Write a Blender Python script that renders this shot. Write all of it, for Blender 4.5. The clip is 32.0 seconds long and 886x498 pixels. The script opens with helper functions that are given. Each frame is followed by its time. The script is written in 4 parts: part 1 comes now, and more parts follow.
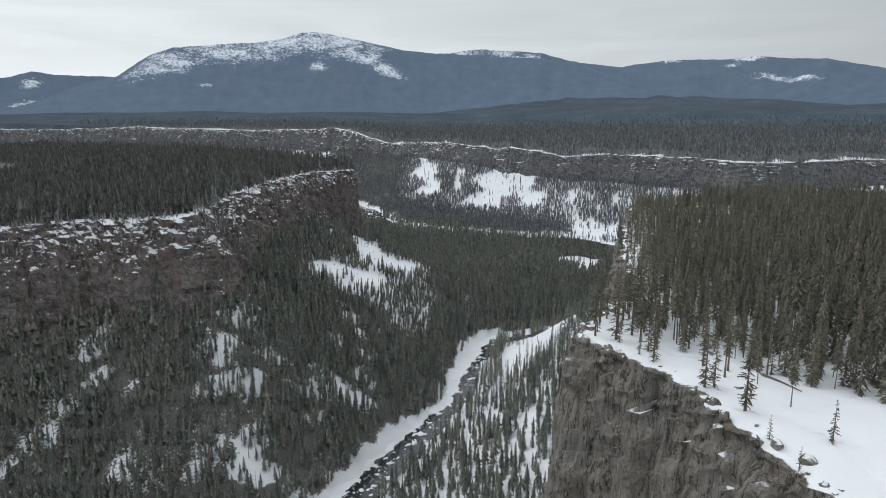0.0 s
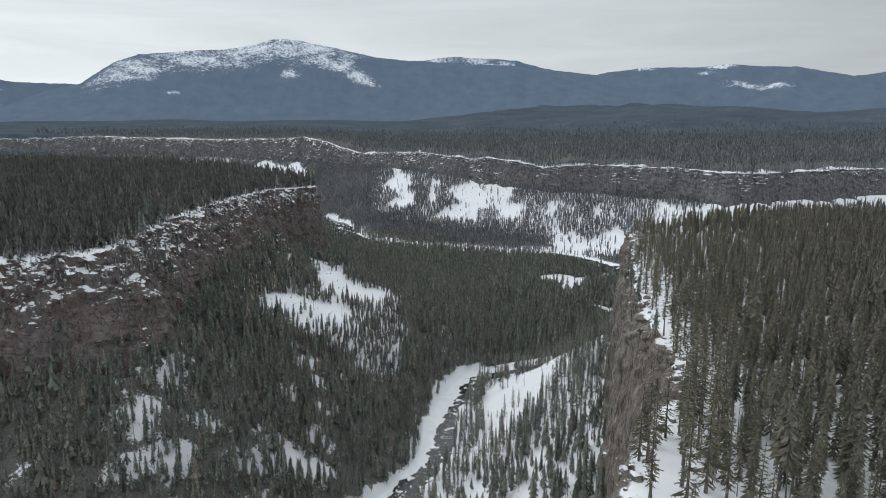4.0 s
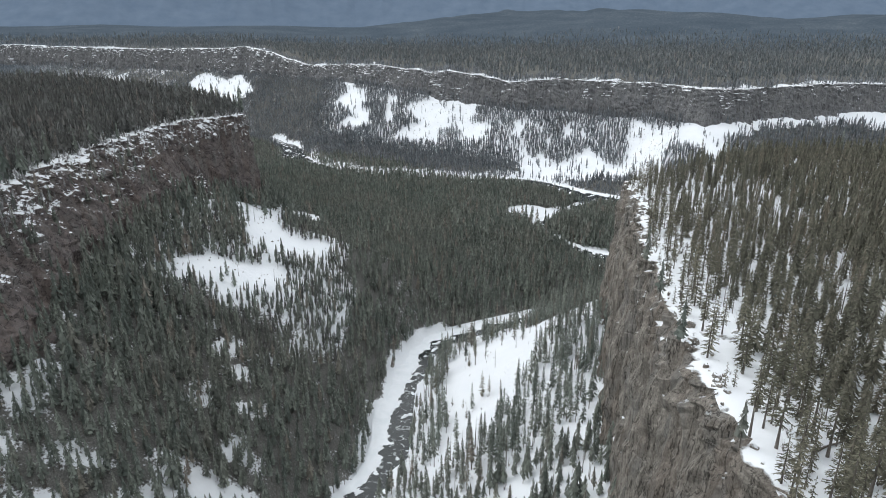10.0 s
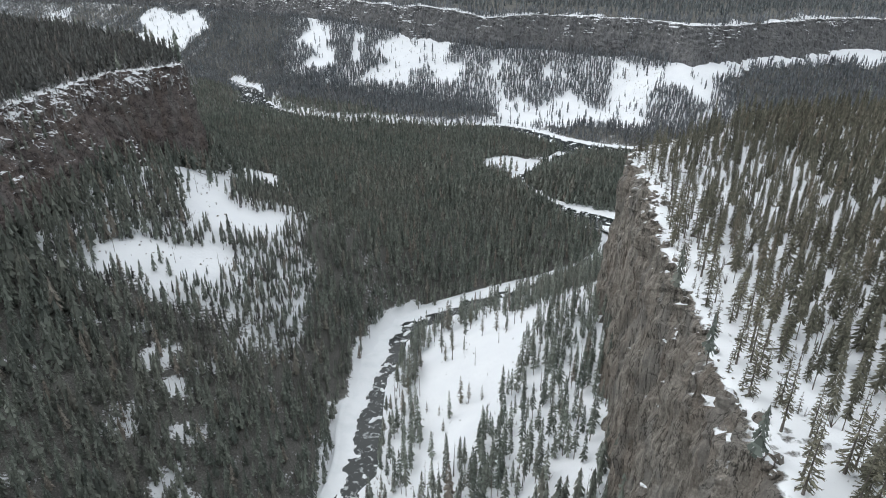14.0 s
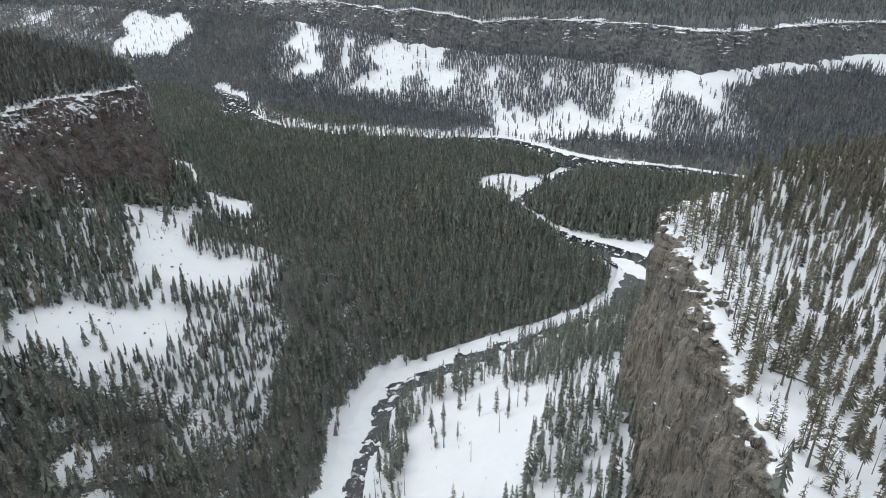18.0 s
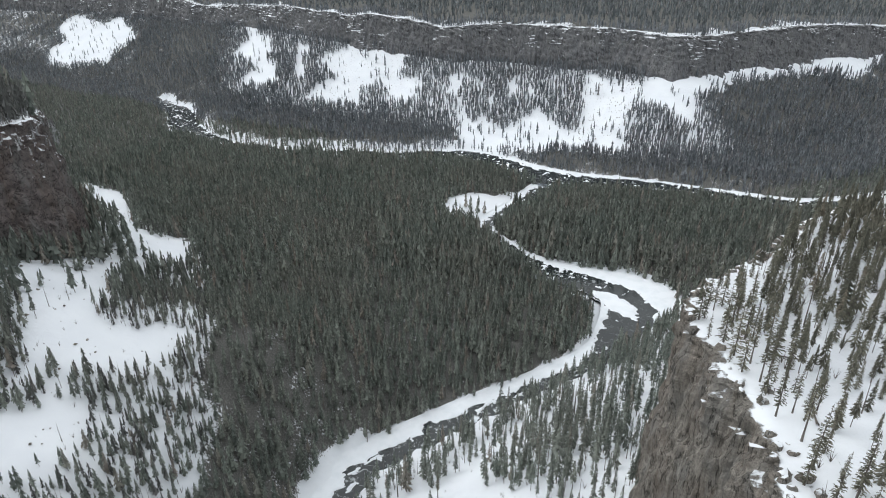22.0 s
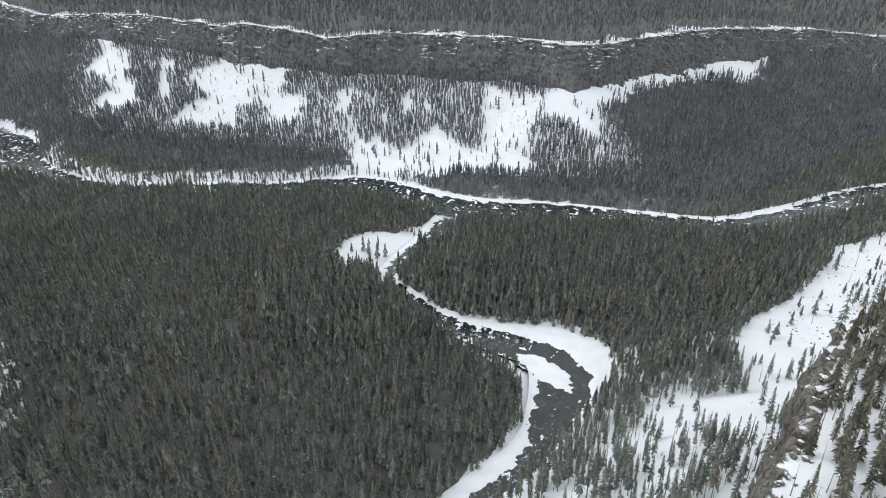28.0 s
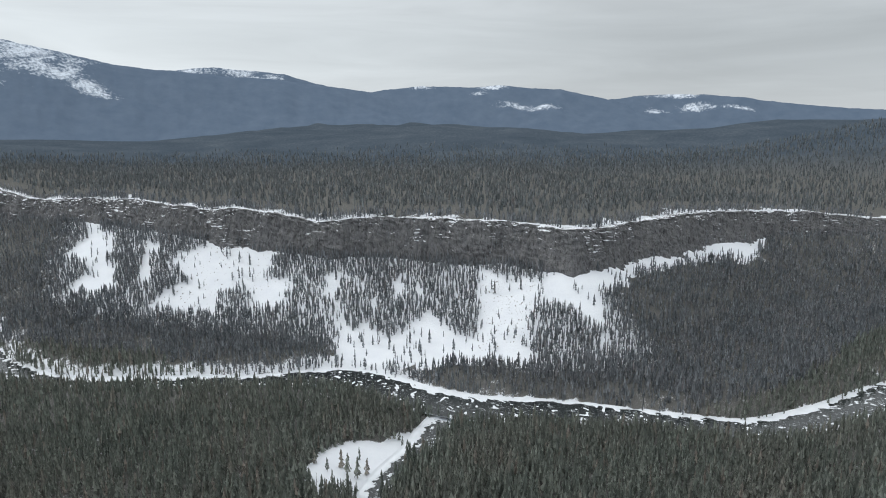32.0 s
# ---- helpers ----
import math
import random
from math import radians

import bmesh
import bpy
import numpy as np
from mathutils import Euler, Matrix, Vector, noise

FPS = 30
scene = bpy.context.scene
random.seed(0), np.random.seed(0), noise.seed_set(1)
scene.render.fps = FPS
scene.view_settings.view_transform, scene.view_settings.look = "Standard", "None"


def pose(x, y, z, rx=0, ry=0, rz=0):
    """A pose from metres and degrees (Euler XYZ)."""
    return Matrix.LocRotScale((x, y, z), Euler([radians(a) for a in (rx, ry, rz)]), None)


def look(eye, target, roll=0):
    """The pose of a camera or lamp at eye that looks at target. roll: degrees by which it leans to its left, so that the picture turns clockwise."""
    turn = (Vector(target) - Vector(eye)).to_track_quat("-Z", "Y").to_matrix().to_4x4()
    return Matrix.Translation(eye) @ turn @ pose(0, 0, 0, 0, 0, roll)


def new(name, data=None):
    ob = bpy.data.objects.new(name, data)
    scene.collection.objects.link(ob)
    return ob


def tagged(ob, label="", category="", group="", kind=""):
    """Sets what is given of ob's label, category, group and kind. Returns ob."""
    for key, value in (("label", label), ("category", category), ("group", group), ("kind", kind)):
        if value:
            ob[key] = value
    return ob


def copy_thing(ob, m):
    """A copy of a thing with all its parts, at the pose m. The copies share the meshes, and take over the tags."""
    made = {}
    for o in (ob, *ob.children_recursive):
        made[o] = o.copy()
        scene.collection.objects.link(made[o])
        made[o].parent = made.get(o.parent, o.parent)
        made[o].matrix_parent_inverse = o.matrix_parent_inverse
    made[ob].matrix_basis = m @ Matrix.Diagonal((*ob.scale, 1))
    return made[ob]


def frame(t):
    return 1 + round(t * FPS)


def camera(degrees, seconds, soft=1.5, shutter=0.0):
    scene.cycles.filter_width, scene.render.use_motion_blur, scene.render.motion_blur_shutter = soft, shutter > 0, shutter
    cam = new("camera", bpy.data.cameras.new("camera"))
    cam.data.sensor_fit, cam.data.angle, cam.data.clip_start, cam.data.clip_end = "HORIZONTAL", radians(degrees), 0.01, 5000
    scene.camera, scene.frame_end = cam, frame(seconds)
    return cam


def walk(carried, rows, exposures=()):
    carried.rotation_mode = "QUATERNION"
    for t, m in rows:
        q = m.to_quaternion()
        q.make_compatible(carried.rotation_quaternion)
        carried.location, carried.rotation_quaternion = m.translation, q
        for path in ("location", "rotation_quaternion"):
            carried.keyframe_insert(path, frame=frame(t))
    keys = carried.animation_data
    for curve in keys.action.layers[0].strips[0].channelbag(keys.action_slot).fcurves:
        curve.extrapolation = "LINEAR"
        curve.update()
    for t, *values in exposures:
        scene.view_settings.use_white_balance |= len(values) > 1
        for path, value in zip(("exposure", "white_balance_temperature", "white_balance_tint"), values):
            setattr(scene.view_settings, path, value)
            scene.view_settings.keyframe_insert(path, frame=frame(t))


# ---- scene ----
cam = camera(69.8, 32.0, soft=1.0)
# seconds, eye, heading as a unit vector, lean
PATH = [
    (0.0, (2.13, -77.87, 209.36), (-0.0849, 0.9733, -0.2133), -0.28),
    (0.5, (1.66, -70.20, 209.57), (-0.0799, 0.9737, -0.2132), -0.38),
    (1.0, (1.22, -62.53, 209.83), (-0.0759, 0.9740, -0.2136), -0.38),
    (1.5, (0.82, -54.89, 210.13), (-0.0654, 0.9745, -0.2148), -0.29),
    (2.0, (0.52, -47.31, 210.42), (-0.0524, 0.9753, -0.2144), -0.31),
    (2.5, (0.35, -39.81, 210.69), (-0.0509, 0.9752, -0.2154), -0.31),
    (3.0, (0.20, -32.41, 210.92), (-0.0509, 0.9752, -0.2155), -0.31),
    (3.5, (0.02, -25.15, 211.18), (-0.0506, 0.9769, -0.2074), -0.31),
    (5.5, (-0.88, 2.65, 212.94), (-0.0183, 0.9798, -0.1990), -0.35),
    (6.0, (-0.95, 9.40, 213.21), (-0.0048, 0.9800, -0.1991), -0.26),
    (6.5, (-0.89, 16.01, 213.47), (0.0077, 0.9799, -0.1992), -0.27),
    (7.0, (-0.76, 22.58, 213.74), (0.0107, 0.9799, -0.1992), -0.18),
    (7.5, (-0.57, 29.16, 214.03), (0.0109, 0.9788, -0.2047), -0.17),
    (8.0, (-0.33, 35.79, 214.37), (0.0109, 0.9739, -0.2268), -0.17),
    (8.5, (0.01, 42.44, 214.74), (0.0102, 0.9669, -0.2549), -0.15),
    (9.0, (0.44, 48.98, 215.13), (0.0099, 0.9592, -0.2825), -0.14),
    (9.5, (0.91, 55.34, 215.50), (0.0101, 0.9509, -0.3094), -0.12),
    (10.0, (1.34, 61.53, 215.82), (0.0118, 0.9418, -0.3359), -0.21),
    (10.5, (1.72, 67.61, 216.10), (0.0130, 0.9320, -0.3621), -0.29),
    (11.0, (2.05, 73.74, 216.36), (0.0156, 0.9219, -0.3872), -0.28),
    (11.5, (2.35, 80.03, 216.65), (0.0263, 0.9112, -0.4111), -0.27),
    (12.0, (2.66, 86.47, 216.97), (0.0427, 0.9038, -0.4259), -0.28),
    (12.5, (2.99, 92.97, 217.28), (0.0477, 0.9033, -0.4263), -0.19),
    (13.0, (3.39, 99.44, 217.55), (0.0482, 0.9034, -0.4261), -0.29),
    (13.5, (3.90, 105.94, 217.82), (0.0487, 0.9034, -0.4261), -0.29),
    (14.0, (4.50, 112.52, 218.10), (0.0487, 0.9031, -0.4267), -0.19),
    (14.5, (5.19, 119.21, 218.45), (0.0487, 0.9033, -0.4263), -0.19),
    (16.5, (8.64, 146.32, 221.16), (0.0492, 0.9024, -0.4281), -0.29),
    (17.0, (9.36, 153.18, 221.53), (0.0507, 0.9024, -0.4280), -0.29),
    (17.5, (9.97, 160.05, 221.83), (0.0523, 0.9017, -0.4291), -0.29),
    (18.0, (10.59, 166.83, 222.10), (0.0538, 0.9017, -0.4291), -0.29),
    (18.5, (11.29, 173.56, 222.40), (0.0542, 0.9016, -0.4291), -0.29),
    (19.0, (11.99, 180.32, 222.72), (0.0547, 0.9014, -0.4294), -0.29),
    (19.5, (12.65, 187.09, 223.06), (0.0593, 0.9012, -0.4294), -0.30),
    (20.0, (13.29, 193.86, 223.39), (0.0638, 0.9007, -0.4298), -0.31),
    (20.5, (13.89, 200.63, 223.71), (0.0703, 0.8999, -0.4303), -0.31),
    (21.0, (14.48, 207.31, 224.04), (0.0813, 0.8992, -0.4299), -0.23),
    (21.5, (15.09, 213.89, 224.36), (0.0938, 0.8979, -0.4302), -0.25),
    (22.0, (15.72, 220.37, 224.67), (0.1068, 0.8963, -0.4303), -0.27),
    (22.5, (16.47, 226.84, 225.00), (0.1198, 0.8943, -0.4310), -0.18),
    (23.0, (17.33, 233.43, 225.37), (0.1329, 0.8924, -0.4313), -0.20),
    (23.5, (18.38, 240.08, 225.72), (0.1453, 0.8905, -0.4312), -0.12),
    (24.0, (19.59, 246.80, 226.06), (0.1573, 0.8880, -0.4320), -0.14),
    (24.5, (20.94, 253.52, 226.37), (0.1698, 0.8856, -0.4322), -0.16),
    (25.0, (22.39, 260.14, 226.64), (0.1824, 0.8832, -0.4320), -0.08),
    (25.5, (23.97, 266.63, 226.91), (0.1954, 0.8803, -0.4323), -0.10),
    (27.5, (30.95, 292.32, 228.45), (0.2447, 0.8700, -0.4280), 0.01),
    (28.0, (32.73, 298.63, 228.73), (0.2540, 0.8656, -0.4316), -0.00),
    (28.5, (34.61, 304.87, 228.98), (0.2566, 0.8603, -0.4404), -0.00),
    (29.0, (36.64, 311.19, 229.24), (0.2563, 0.8560, -0.4490), 0.00),
    (29.5, (38.83, 317.71, 229.51), (0.2559, 0.8542, -0.4526), 0.01),
    (30.0, (41.16, 324.53, 229.78), (0.2555, 0.8543, -0.4527), 0.01),
    (30.5, (43.58, 331.68, 230.06), (0.2606, 0.8687, -0.4213), -0.02),
    (31.0, (46.03, 339.03, 230.31), (0.2706, 0.8993, -0.3434), 0.03),
    (31.5, (48.45, 346.51, 230.54), (0.2790, 0.9238, -0.2622), -0.00),
    (32.0, (50.86, 354.02, 230.76), (0.2853, 0.9415, -0.1792), -0.03),
]
walk(cam, [(t, look(e, [a + 100 * b for a, b in zip(e, d)], lean)) for t, e, d, lean in PATH],
     exposures=[(0, -0.03), (8, -0.04), (9, 0.30), (10, 0.36), (11, 0.32), (12, 0.26), (30, 0.25), (31.4, 0.34), (32, 0.08)])

# ---- sky and light: high overcast, brighter towards the west ----
SUN_EL, SUN_AZ = radians(38), radians(-60)
world = bpy.data.worlds.new("overcast")
scene.world = world
world.use_nodes = True
wn, wl = world.node_tree.nodes, world.node_tree.links
wn.clear()


def wnode(kind, **values):
    n = wn.new(kind)
    for k, v in values.items():
        n.inputs[k].default_value = v
    return n


coord = wn.new("ShaderNodeTexCoord")
split = wn.new("ShaderNodeSeparateXYZ")
wl.new(coord.outputs["Generated"], split.inputs[0])
sky = wn.new("ShaderNodeTexSky")
sky.sky_type, sky.sun_disc, sky.sun_elevation, sky.sun_rotation = "NISHITA", False, SUN_EL, SUN_AZ
rise = wn.new("ShaderNodeValToRGB")
rise.color_ramp.elements[0].position, rise.color_ramp.elements[0].color = 0.0, (0.76, 0.81, 0.85, 1)
rise.color_ramp.elements[1].position, rise.color_ramp.elements[1].color = 0.75, (1.18, 1.22, 1.26, 1)
mid = rise.color_ramp.elements.new(0.14)
mid.color = (0.68, 0.73, 0.76, 1)
wl.new(split.outputs["Z"], rise.inputs[0])
# long flat streaks of cloud
stretch = wn.new("ShaderNodeMapping")
stretch.inputs["Scale"].default_value = (1.0, 1.0, 9.0)
stretch.inputs["Rotation"].default_value = (0.0, radians(6), 0.0)
wl.new(coord.outputs["Generated"], stretch.inputs[0])
streaks = wnode("ShaderNodeTexNoise", Scale=2.2, Detail=5.0, Roughness=0.55, Distortion=0.6)
wl.new(stretch.outputs[0], streaks.inputs["Vector"])
span = wnode("ShaderNodeMapRange")
for k, v in (("From Min", 0.3), ("From Max", 0.7), ("To Min", 0.90), ("To Max", 1.12)):
    span.inputs[k].default_value = v
wl.new(streaks.outputs["Fac"], span.inputs["Value"])
west = wnode("ShaderNodeMapRange")
for k, v in (("From Min", -0.65), ("From Max", 0.6), ("To Min", 1.22), ("To Max", 0.74)):
    west.inputs[k].default_value = v
wl.new(split.outputs["X"], west.inputs["Value"])
both = wn.new("ShaderNodeMath")
both.operation = "MULTIPLY"
wl.new(span.outputs[0], both.inputs[0])
wl.new(west.outputs[0], both.inputs[1])
cloud = wn.new("ShaderNodeVectorMath")
cloud.operation = "SCALE"
wl.new(rise.outputs[0], cloud.inputs[0])
wl.new(both.outputs[0], cloud.inputs["Scale"])
back_cloud = wnode("ShaderNodeBackground", Strength=1.0)
back_sky = wnode("ShaderNodeBackground", Strength=0.06)
wl.new(cloud.outputs[0], back_cloud.inputs["Color"])
wl.new(sky.outputs[0], back_sky.inputs["Color"])
veil = wn.new("ShaderNodeMixShader")
veil.inputs[0].default_value = 0.9
wl.new(back_sky.outputs[0], veil.inputs[1])
wl.new(back_cloud.outputs[0], veil.inputs[2])
wout = wn.new("ShaderNodeOutputWorld")
wl.new(veil.outputs[0], wout.inputs["Surface"])

sun = new("sun", bpy.data.lights.new("sun", "SUN"))
sun.data.energy, sun.data.angle, sun.data.color = 0.5, radians(25), (1.0, 0.97, 0.93)
sun.matrix_world = look((0, 0, 0), (-math.sin(SUN_AZ) * math.cos(SUN_EL), -math.cos(SUN_AZ) * math.cos(SUN_EL), -math.sin(SUN_EL)))


# ---- materials ----
class Mat:
    """A small wrapper to write node materials briefly."""

    def __init__(self, name, rough=0.9, spec=0.2):
        self.m = bpy.data.materials.new(name)
        self.m.use_nodes = True
        self.n, self.l = self.m.node_tree.nodes, self.m.node_tree.links
        self.b = self.n["Principled BSDF"]
        self.b.inputs["Roughness"].default_value = rough
        self.b.inputs["Specular IOR Level"].default_value = spec

    def put(self, value, socket):
        if isinstance(value, (int, float)):
            socket.default_value = value
        elif isinstance(value, tuple):
            socket.default_value = (*value, 1.0) if len(value) == 3 and len(socket.default_value) == 4 else value
        else:
            self.l.new(value, socket)

    def where(self, kind="Position"):
        return self.n.new("ShaderNodeNewGeometry").outputs[kind]

    def noise(self, scale, detail=4.0, rough=0.55, stretch=(1, 1, 1), distort=0.0):
        m = self.n.new("ShaderNodeMapping")
        m.inputs["Scale"].default_value = [scale * s for s in stretch]
        self.l.new(self.where(), m.inputs[0])
        t = self.n.new("ShaderNodeTexNoise")
        t.inputs["Scale"].default_value, t.inputs["Detail"].default_value = 1.0, detail
        t.inputs["Roughness"].default_value, t.inputs["Distortion"].default_value = rough, distort
        self.l.new(m.outputs[0], t.inputs["Vector"])
        return t.outputs["Fac"]

    def cells(self, scale, stretch=(1, 1, 1), feature="F1", out="Distance"):
        m = self.n.new("ShaderNodeMapping")
        m.inputs["Scale"].default_value = [scale * s for s in stretch]
        self.l.new(self.where(), m.inputs[0])
        t = self.n.new("ShaderNodeTexVoronoi")
        t.feature = feature
        t.inputs["Scale"].default_value = 1.0
        self.l.new(m.outputs[0], t.inputs["Vector"])
        return t.outputs[out]

    def ramp(self, fac, *stops):
        r = self.n.new("ShaderNodeValToRGB")
        e = r.color_ramp.elements
        while len(e) < len(stops):
            e.new(0.5)
        for k, (p, c) in zip(e, stops):
            k.position = p
            k.color = (c, c, c, 1) if isinstance(c, (int, float)) else (*c, 1)
        self.l.new(fac, r.inputs[0])
        return r.outputs[0]

    def mix(self, fac, a, b, blend="MIX"):
        x = self.n.new("ShaderNodeMix")
        x.data_type, x.blend_type = "RGBA", blend
        self.put(fac, x.inputs[0])
        self.put(a, x.inputs[6])
        self.put(b, x.inputs[7])
        return x.outputs[2]

    def math(self, op, a, b=0.0):
        x = self.n.new("ShaderNodeMath")
        x.operation = op
        self.put(a, x.inputs[0])
        self.put(b, x.inputs[1])
        return x.outputs[0]

    def attr(self, name):
        a = self.n.new("ShaderNodeAttribute")
        a.attribute_name = name
        return a.outputs["Fac"]

    def up(self):
        s = self.n.new("ShaderNodeSeparateXYZ")
        self.l.new(self.where("Normal"), s.inputs[0])
        return s.outputs["Z"]

    def relief(self, height, strength=0.5, distance=0.3):
        b = self.n.new("ShaderNodeBump")
        b.inputs["Strength"].default_value, b.inputs["Distance"].default_value = strength, distance
        self.l.new(height, b.inputs["Height"])
        self.l.new(b.outputs[0], self.b.inputs["Normal"])

    def colour(self, c):
        self.put(c, self.b.inputs["Base Color"])
        return self.m

    def thin(self, c, share=0.32):
        """Needles and twigs that let part of the light through."""
        t, mix = self.n.new("ShaderNodeBsdfTranslucent"), self.n.new("ShaderNodeMixShader")
        self.put(c, t.inputs["Color"])
        mix.inputs[0].default_value = share
        self.l.new(self.b.outputs[0], mix.inputs[1])
        self.l.new(t.outputs[0], mix.inputs[2])
        self.l.new(mix.outputs[0], self.n["Material Output"].inputs["Surface"])
        return self.colour(c)


SNOW = (0.77, 0.80, 0.83)


def snow_ground():
    m = Mat("snowy_ground", 0.85, 0.0)
    fine, broad = m.noise(0.9, 6), m.noise(0.12, 4)
    rough = m.math("ADD", m.math("MULTIPLY", fine, 0.55), m.math("MULTIPLY", broad, 0.45))
    edge = m.math("SUBTRACT", m.math("ADD", m.attr("cover"), rough), 0.5)
    mask = m.ramp(edge, (0.46, 0.0), (0.54, 1.0))
    soil = m.ramp(m.noise(1.7, 5), (0.3, (0.080, 0.082, 0.078)), (0.55, (0.145, 0.144, 0.136)), (0.75, (0.24, 0.238, 0.23)))
    snow = m.mix(m.ramp(m.noise(0.05, 3), (0.35, 0.0), (0.7, 1.0)), SNOW, (0.72, 0.75, 0.79))
    m.relief(m.math("ADD", m.noise(0.35, 5), m.math("MULTIPLY", m.noise(2.5, 4), 0.25)), 0.5, 0.9)
    # distant woods seen as a surface; their blue cast is haze put into the colour
    hazy_canopy = m.ramp(m.math("ADD", m.math("MULTIPLY", m.noise(0.09, 6, 0.7), 0.6), m.math("MULTIPLY", m.noise(0.006, 4), 0.4)),
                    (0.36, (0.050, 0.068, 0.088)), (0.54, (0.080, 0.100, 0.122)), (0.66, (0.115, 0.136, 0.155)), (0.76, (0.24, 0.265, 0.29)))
    return m.colour(m.mix(m.attr("wood"), m.mix(mask, soil, snow), hazy_canopy))


def rock(name, dark, light, warm, snow_from=0.72, ribs=(1.0, 1.0, 0.35), ragged=0.9, rust=0.6, high=None, shelves=0.0):
    """Weathered rock: fluted streaks, fine broken grain, rusty and grey zones, dark cracks, and snow where it lies flat."""
    m = Mat(name, 0.93)
    grain, streak = m.noise(2.2, 10, 0.75), m.noise(0.7, 8, 0.66, ribs, 0.5)
    body = m.ramp(m.math("ADD", m.math("MULTIPLY", grain, 0.5), m.math("MULTIPLY", streak, 0.5)), (0.36, dark), (0.5, light), (0.64, warm))
    body = m.mix(m.ramp(m.noise(0.10, 6, 0.65, (1, 1, 0.4)), (0.47, 0.0), (0.60, rust)), body, m.mix(0.55, body, (0.155, 0.108, 0.082)))
    body = m.mix(m.ramp(m.noise(0.16, 6, 0.65, (1, 1, 0.3)), (0.5, 0.0), (0.60, 0.8)), body, m.mix(0.55, body, (0.22, 0.222, 0.215)))
    split_ = m.math("ABSOLUTE", m.math("SUBTRACT", m.noise(0.33, 5, 0.6, ribs, 0.4), 0.5))
    body = m.mix(1.0, body, m.ramp(split_, (0.0, 0.22), (0.022, 1.0)), "MULTIPLY")
    lie = m.math("ADD", m.up(), m.math("MULTIPLY", m.math("SUBTRACT", m.math("ADD", m.math("MULTIPLY", m.noise(0.5, 6, 0.6, (0.7, 0.7, 1.5)), 0.58), m.math("MULTIPLY", m.noise(0.055, 4), 0.42)), 0.5), ragged))
    if high:  # more snow holds on the ledges near the rim
        sep = m.n.new("ShaderNodeSeparateXYZ")
        m.l.new(m.where(), sep.inputs[0])
        lie = m.math("ADD", lie, m.math("MULTIPLY", m.math("SUBTRACT", sep.outputs["Z"], high[0]), high[1]))
    if shelves:  # thin lines of snow on level shelves, broken along the face
        line = m.ramp(m.noise(1.0, 4, 0.55, (0.055, 0.055, 0.6), 0.3), (0.56, 0.0), (0.61, 1.0))
        some = m.ramp(m.noise(0.022, 5, 0.65), (0.53, 0.0), (0.62, 1.0))
        lie = m.math("ADD", lie, m.math("MULTIPLY", m.math("MULTIPLY", line, some), shelves))
    mask = m.ramp(m.math("SUBTRACT", lie, snow_from - 0.5), (0.5, 0.0), (0.56, 1.0))
    rough = m.math("ADD", m.math("MULTIPLY", m.noise(0.8, 9, 0.75, ribs), 1.2), m.math("ADD", m.math("MULTIPLY", m.noise(3.5, 6, 0.7), 0.4), m.math("MULTIPLY", split_, 1.2)))
    m.relief(m.math("MULTIPLY", rough, m.math("SUBTRACT", 1.0, m.math("MULTIPLY", mask, 0.9))), 0.9, 1.0)
    return m.colour(m.mix(mask, body, SNOW))


def foliage(name, dark, light, dead):
    """Needles: a tone for each tree, a lighter or darker one for each bough, and brownish stands here and there."""
    m = Mat(name, 0.85, 0.12)
    tone = m.ramp(m.attr("tint"), (0.0, dark), (0.68, light), (0.88, light), (1.0, dead))
    tone = m.mix(m.ramp(m.noise(0.018, 4), (0.42, 0.0), (0.66, 0.24)), tone, dead)
    bough = m.ramp(m.where("Random Per Island"), (0.0, 0.60), (0.55, 0.94), (1.0, 1.42))
    return m.thin(m.mix(1.0, tone, bough, "MULTIPLY"))


MAT_GROUND = snow_ground()
MAT_BASALT = rock("grey_basalt", (0.076, 0.068, 0.060), (0.255, 0.235, 0.208), (0.46, 0.425, 0.375), 0.82, (1.0, 1.0, 0.16), 1.05, 0.5)
MAT_LEDGES = rock("brown_ledged_rock", (0.074, 0.066, 0.066), (0.155, 0.135, 0.132), (0.245, 0.212, 0.200), 1.04, (0.6, 0.6, 0.6), 5.0, 0.5, (126.0, 0.020), 0.4)
MAT_FARROCK = rock("far_grey_rock", (0.085, 0.088, 0.095), (0.150, 0.152, 0.158), (0.23, 0.232, 0.236), 1.02, (0.6, 0.6, 0.14), 2.4, 0.08, (106.0, 0.007), 1.15)
MAT_SPRUCE = foliage("spruce_needles", (0.142, 0.164, 0.148), (0.242, 0.268, 0.236), (0.28, 0.25, 0.22))
MAT_PINE = foliage("pine_needles", (0.112, 0.113, 0.091), (0.198, 0.195, 0.156), (0.225, 0.20, 0.16))
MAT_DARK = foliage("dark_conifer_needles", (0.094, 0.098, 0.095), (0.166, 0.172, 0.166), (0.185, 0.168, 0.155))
# spruce again, lighter and bluer: distance haze mixed into the needle colour
MAT_HAZY_SPRUCE = foliage("hazy_spruce_needles", (0.150, 0.168, 0.184), (0.252, 0.274, 0.292), (0.29, 0.28, 0.28))
bark = Mat("grey_bark", 0.95)
MAT_BARK = bark.colour(bark.ramp(bark.noise(3.0, 5, 0.6, (1, 1, 0.2)), (0.3, (0.075, 0.065, 0.058)), (0.7, (0.21, 0.19, 0.17))))


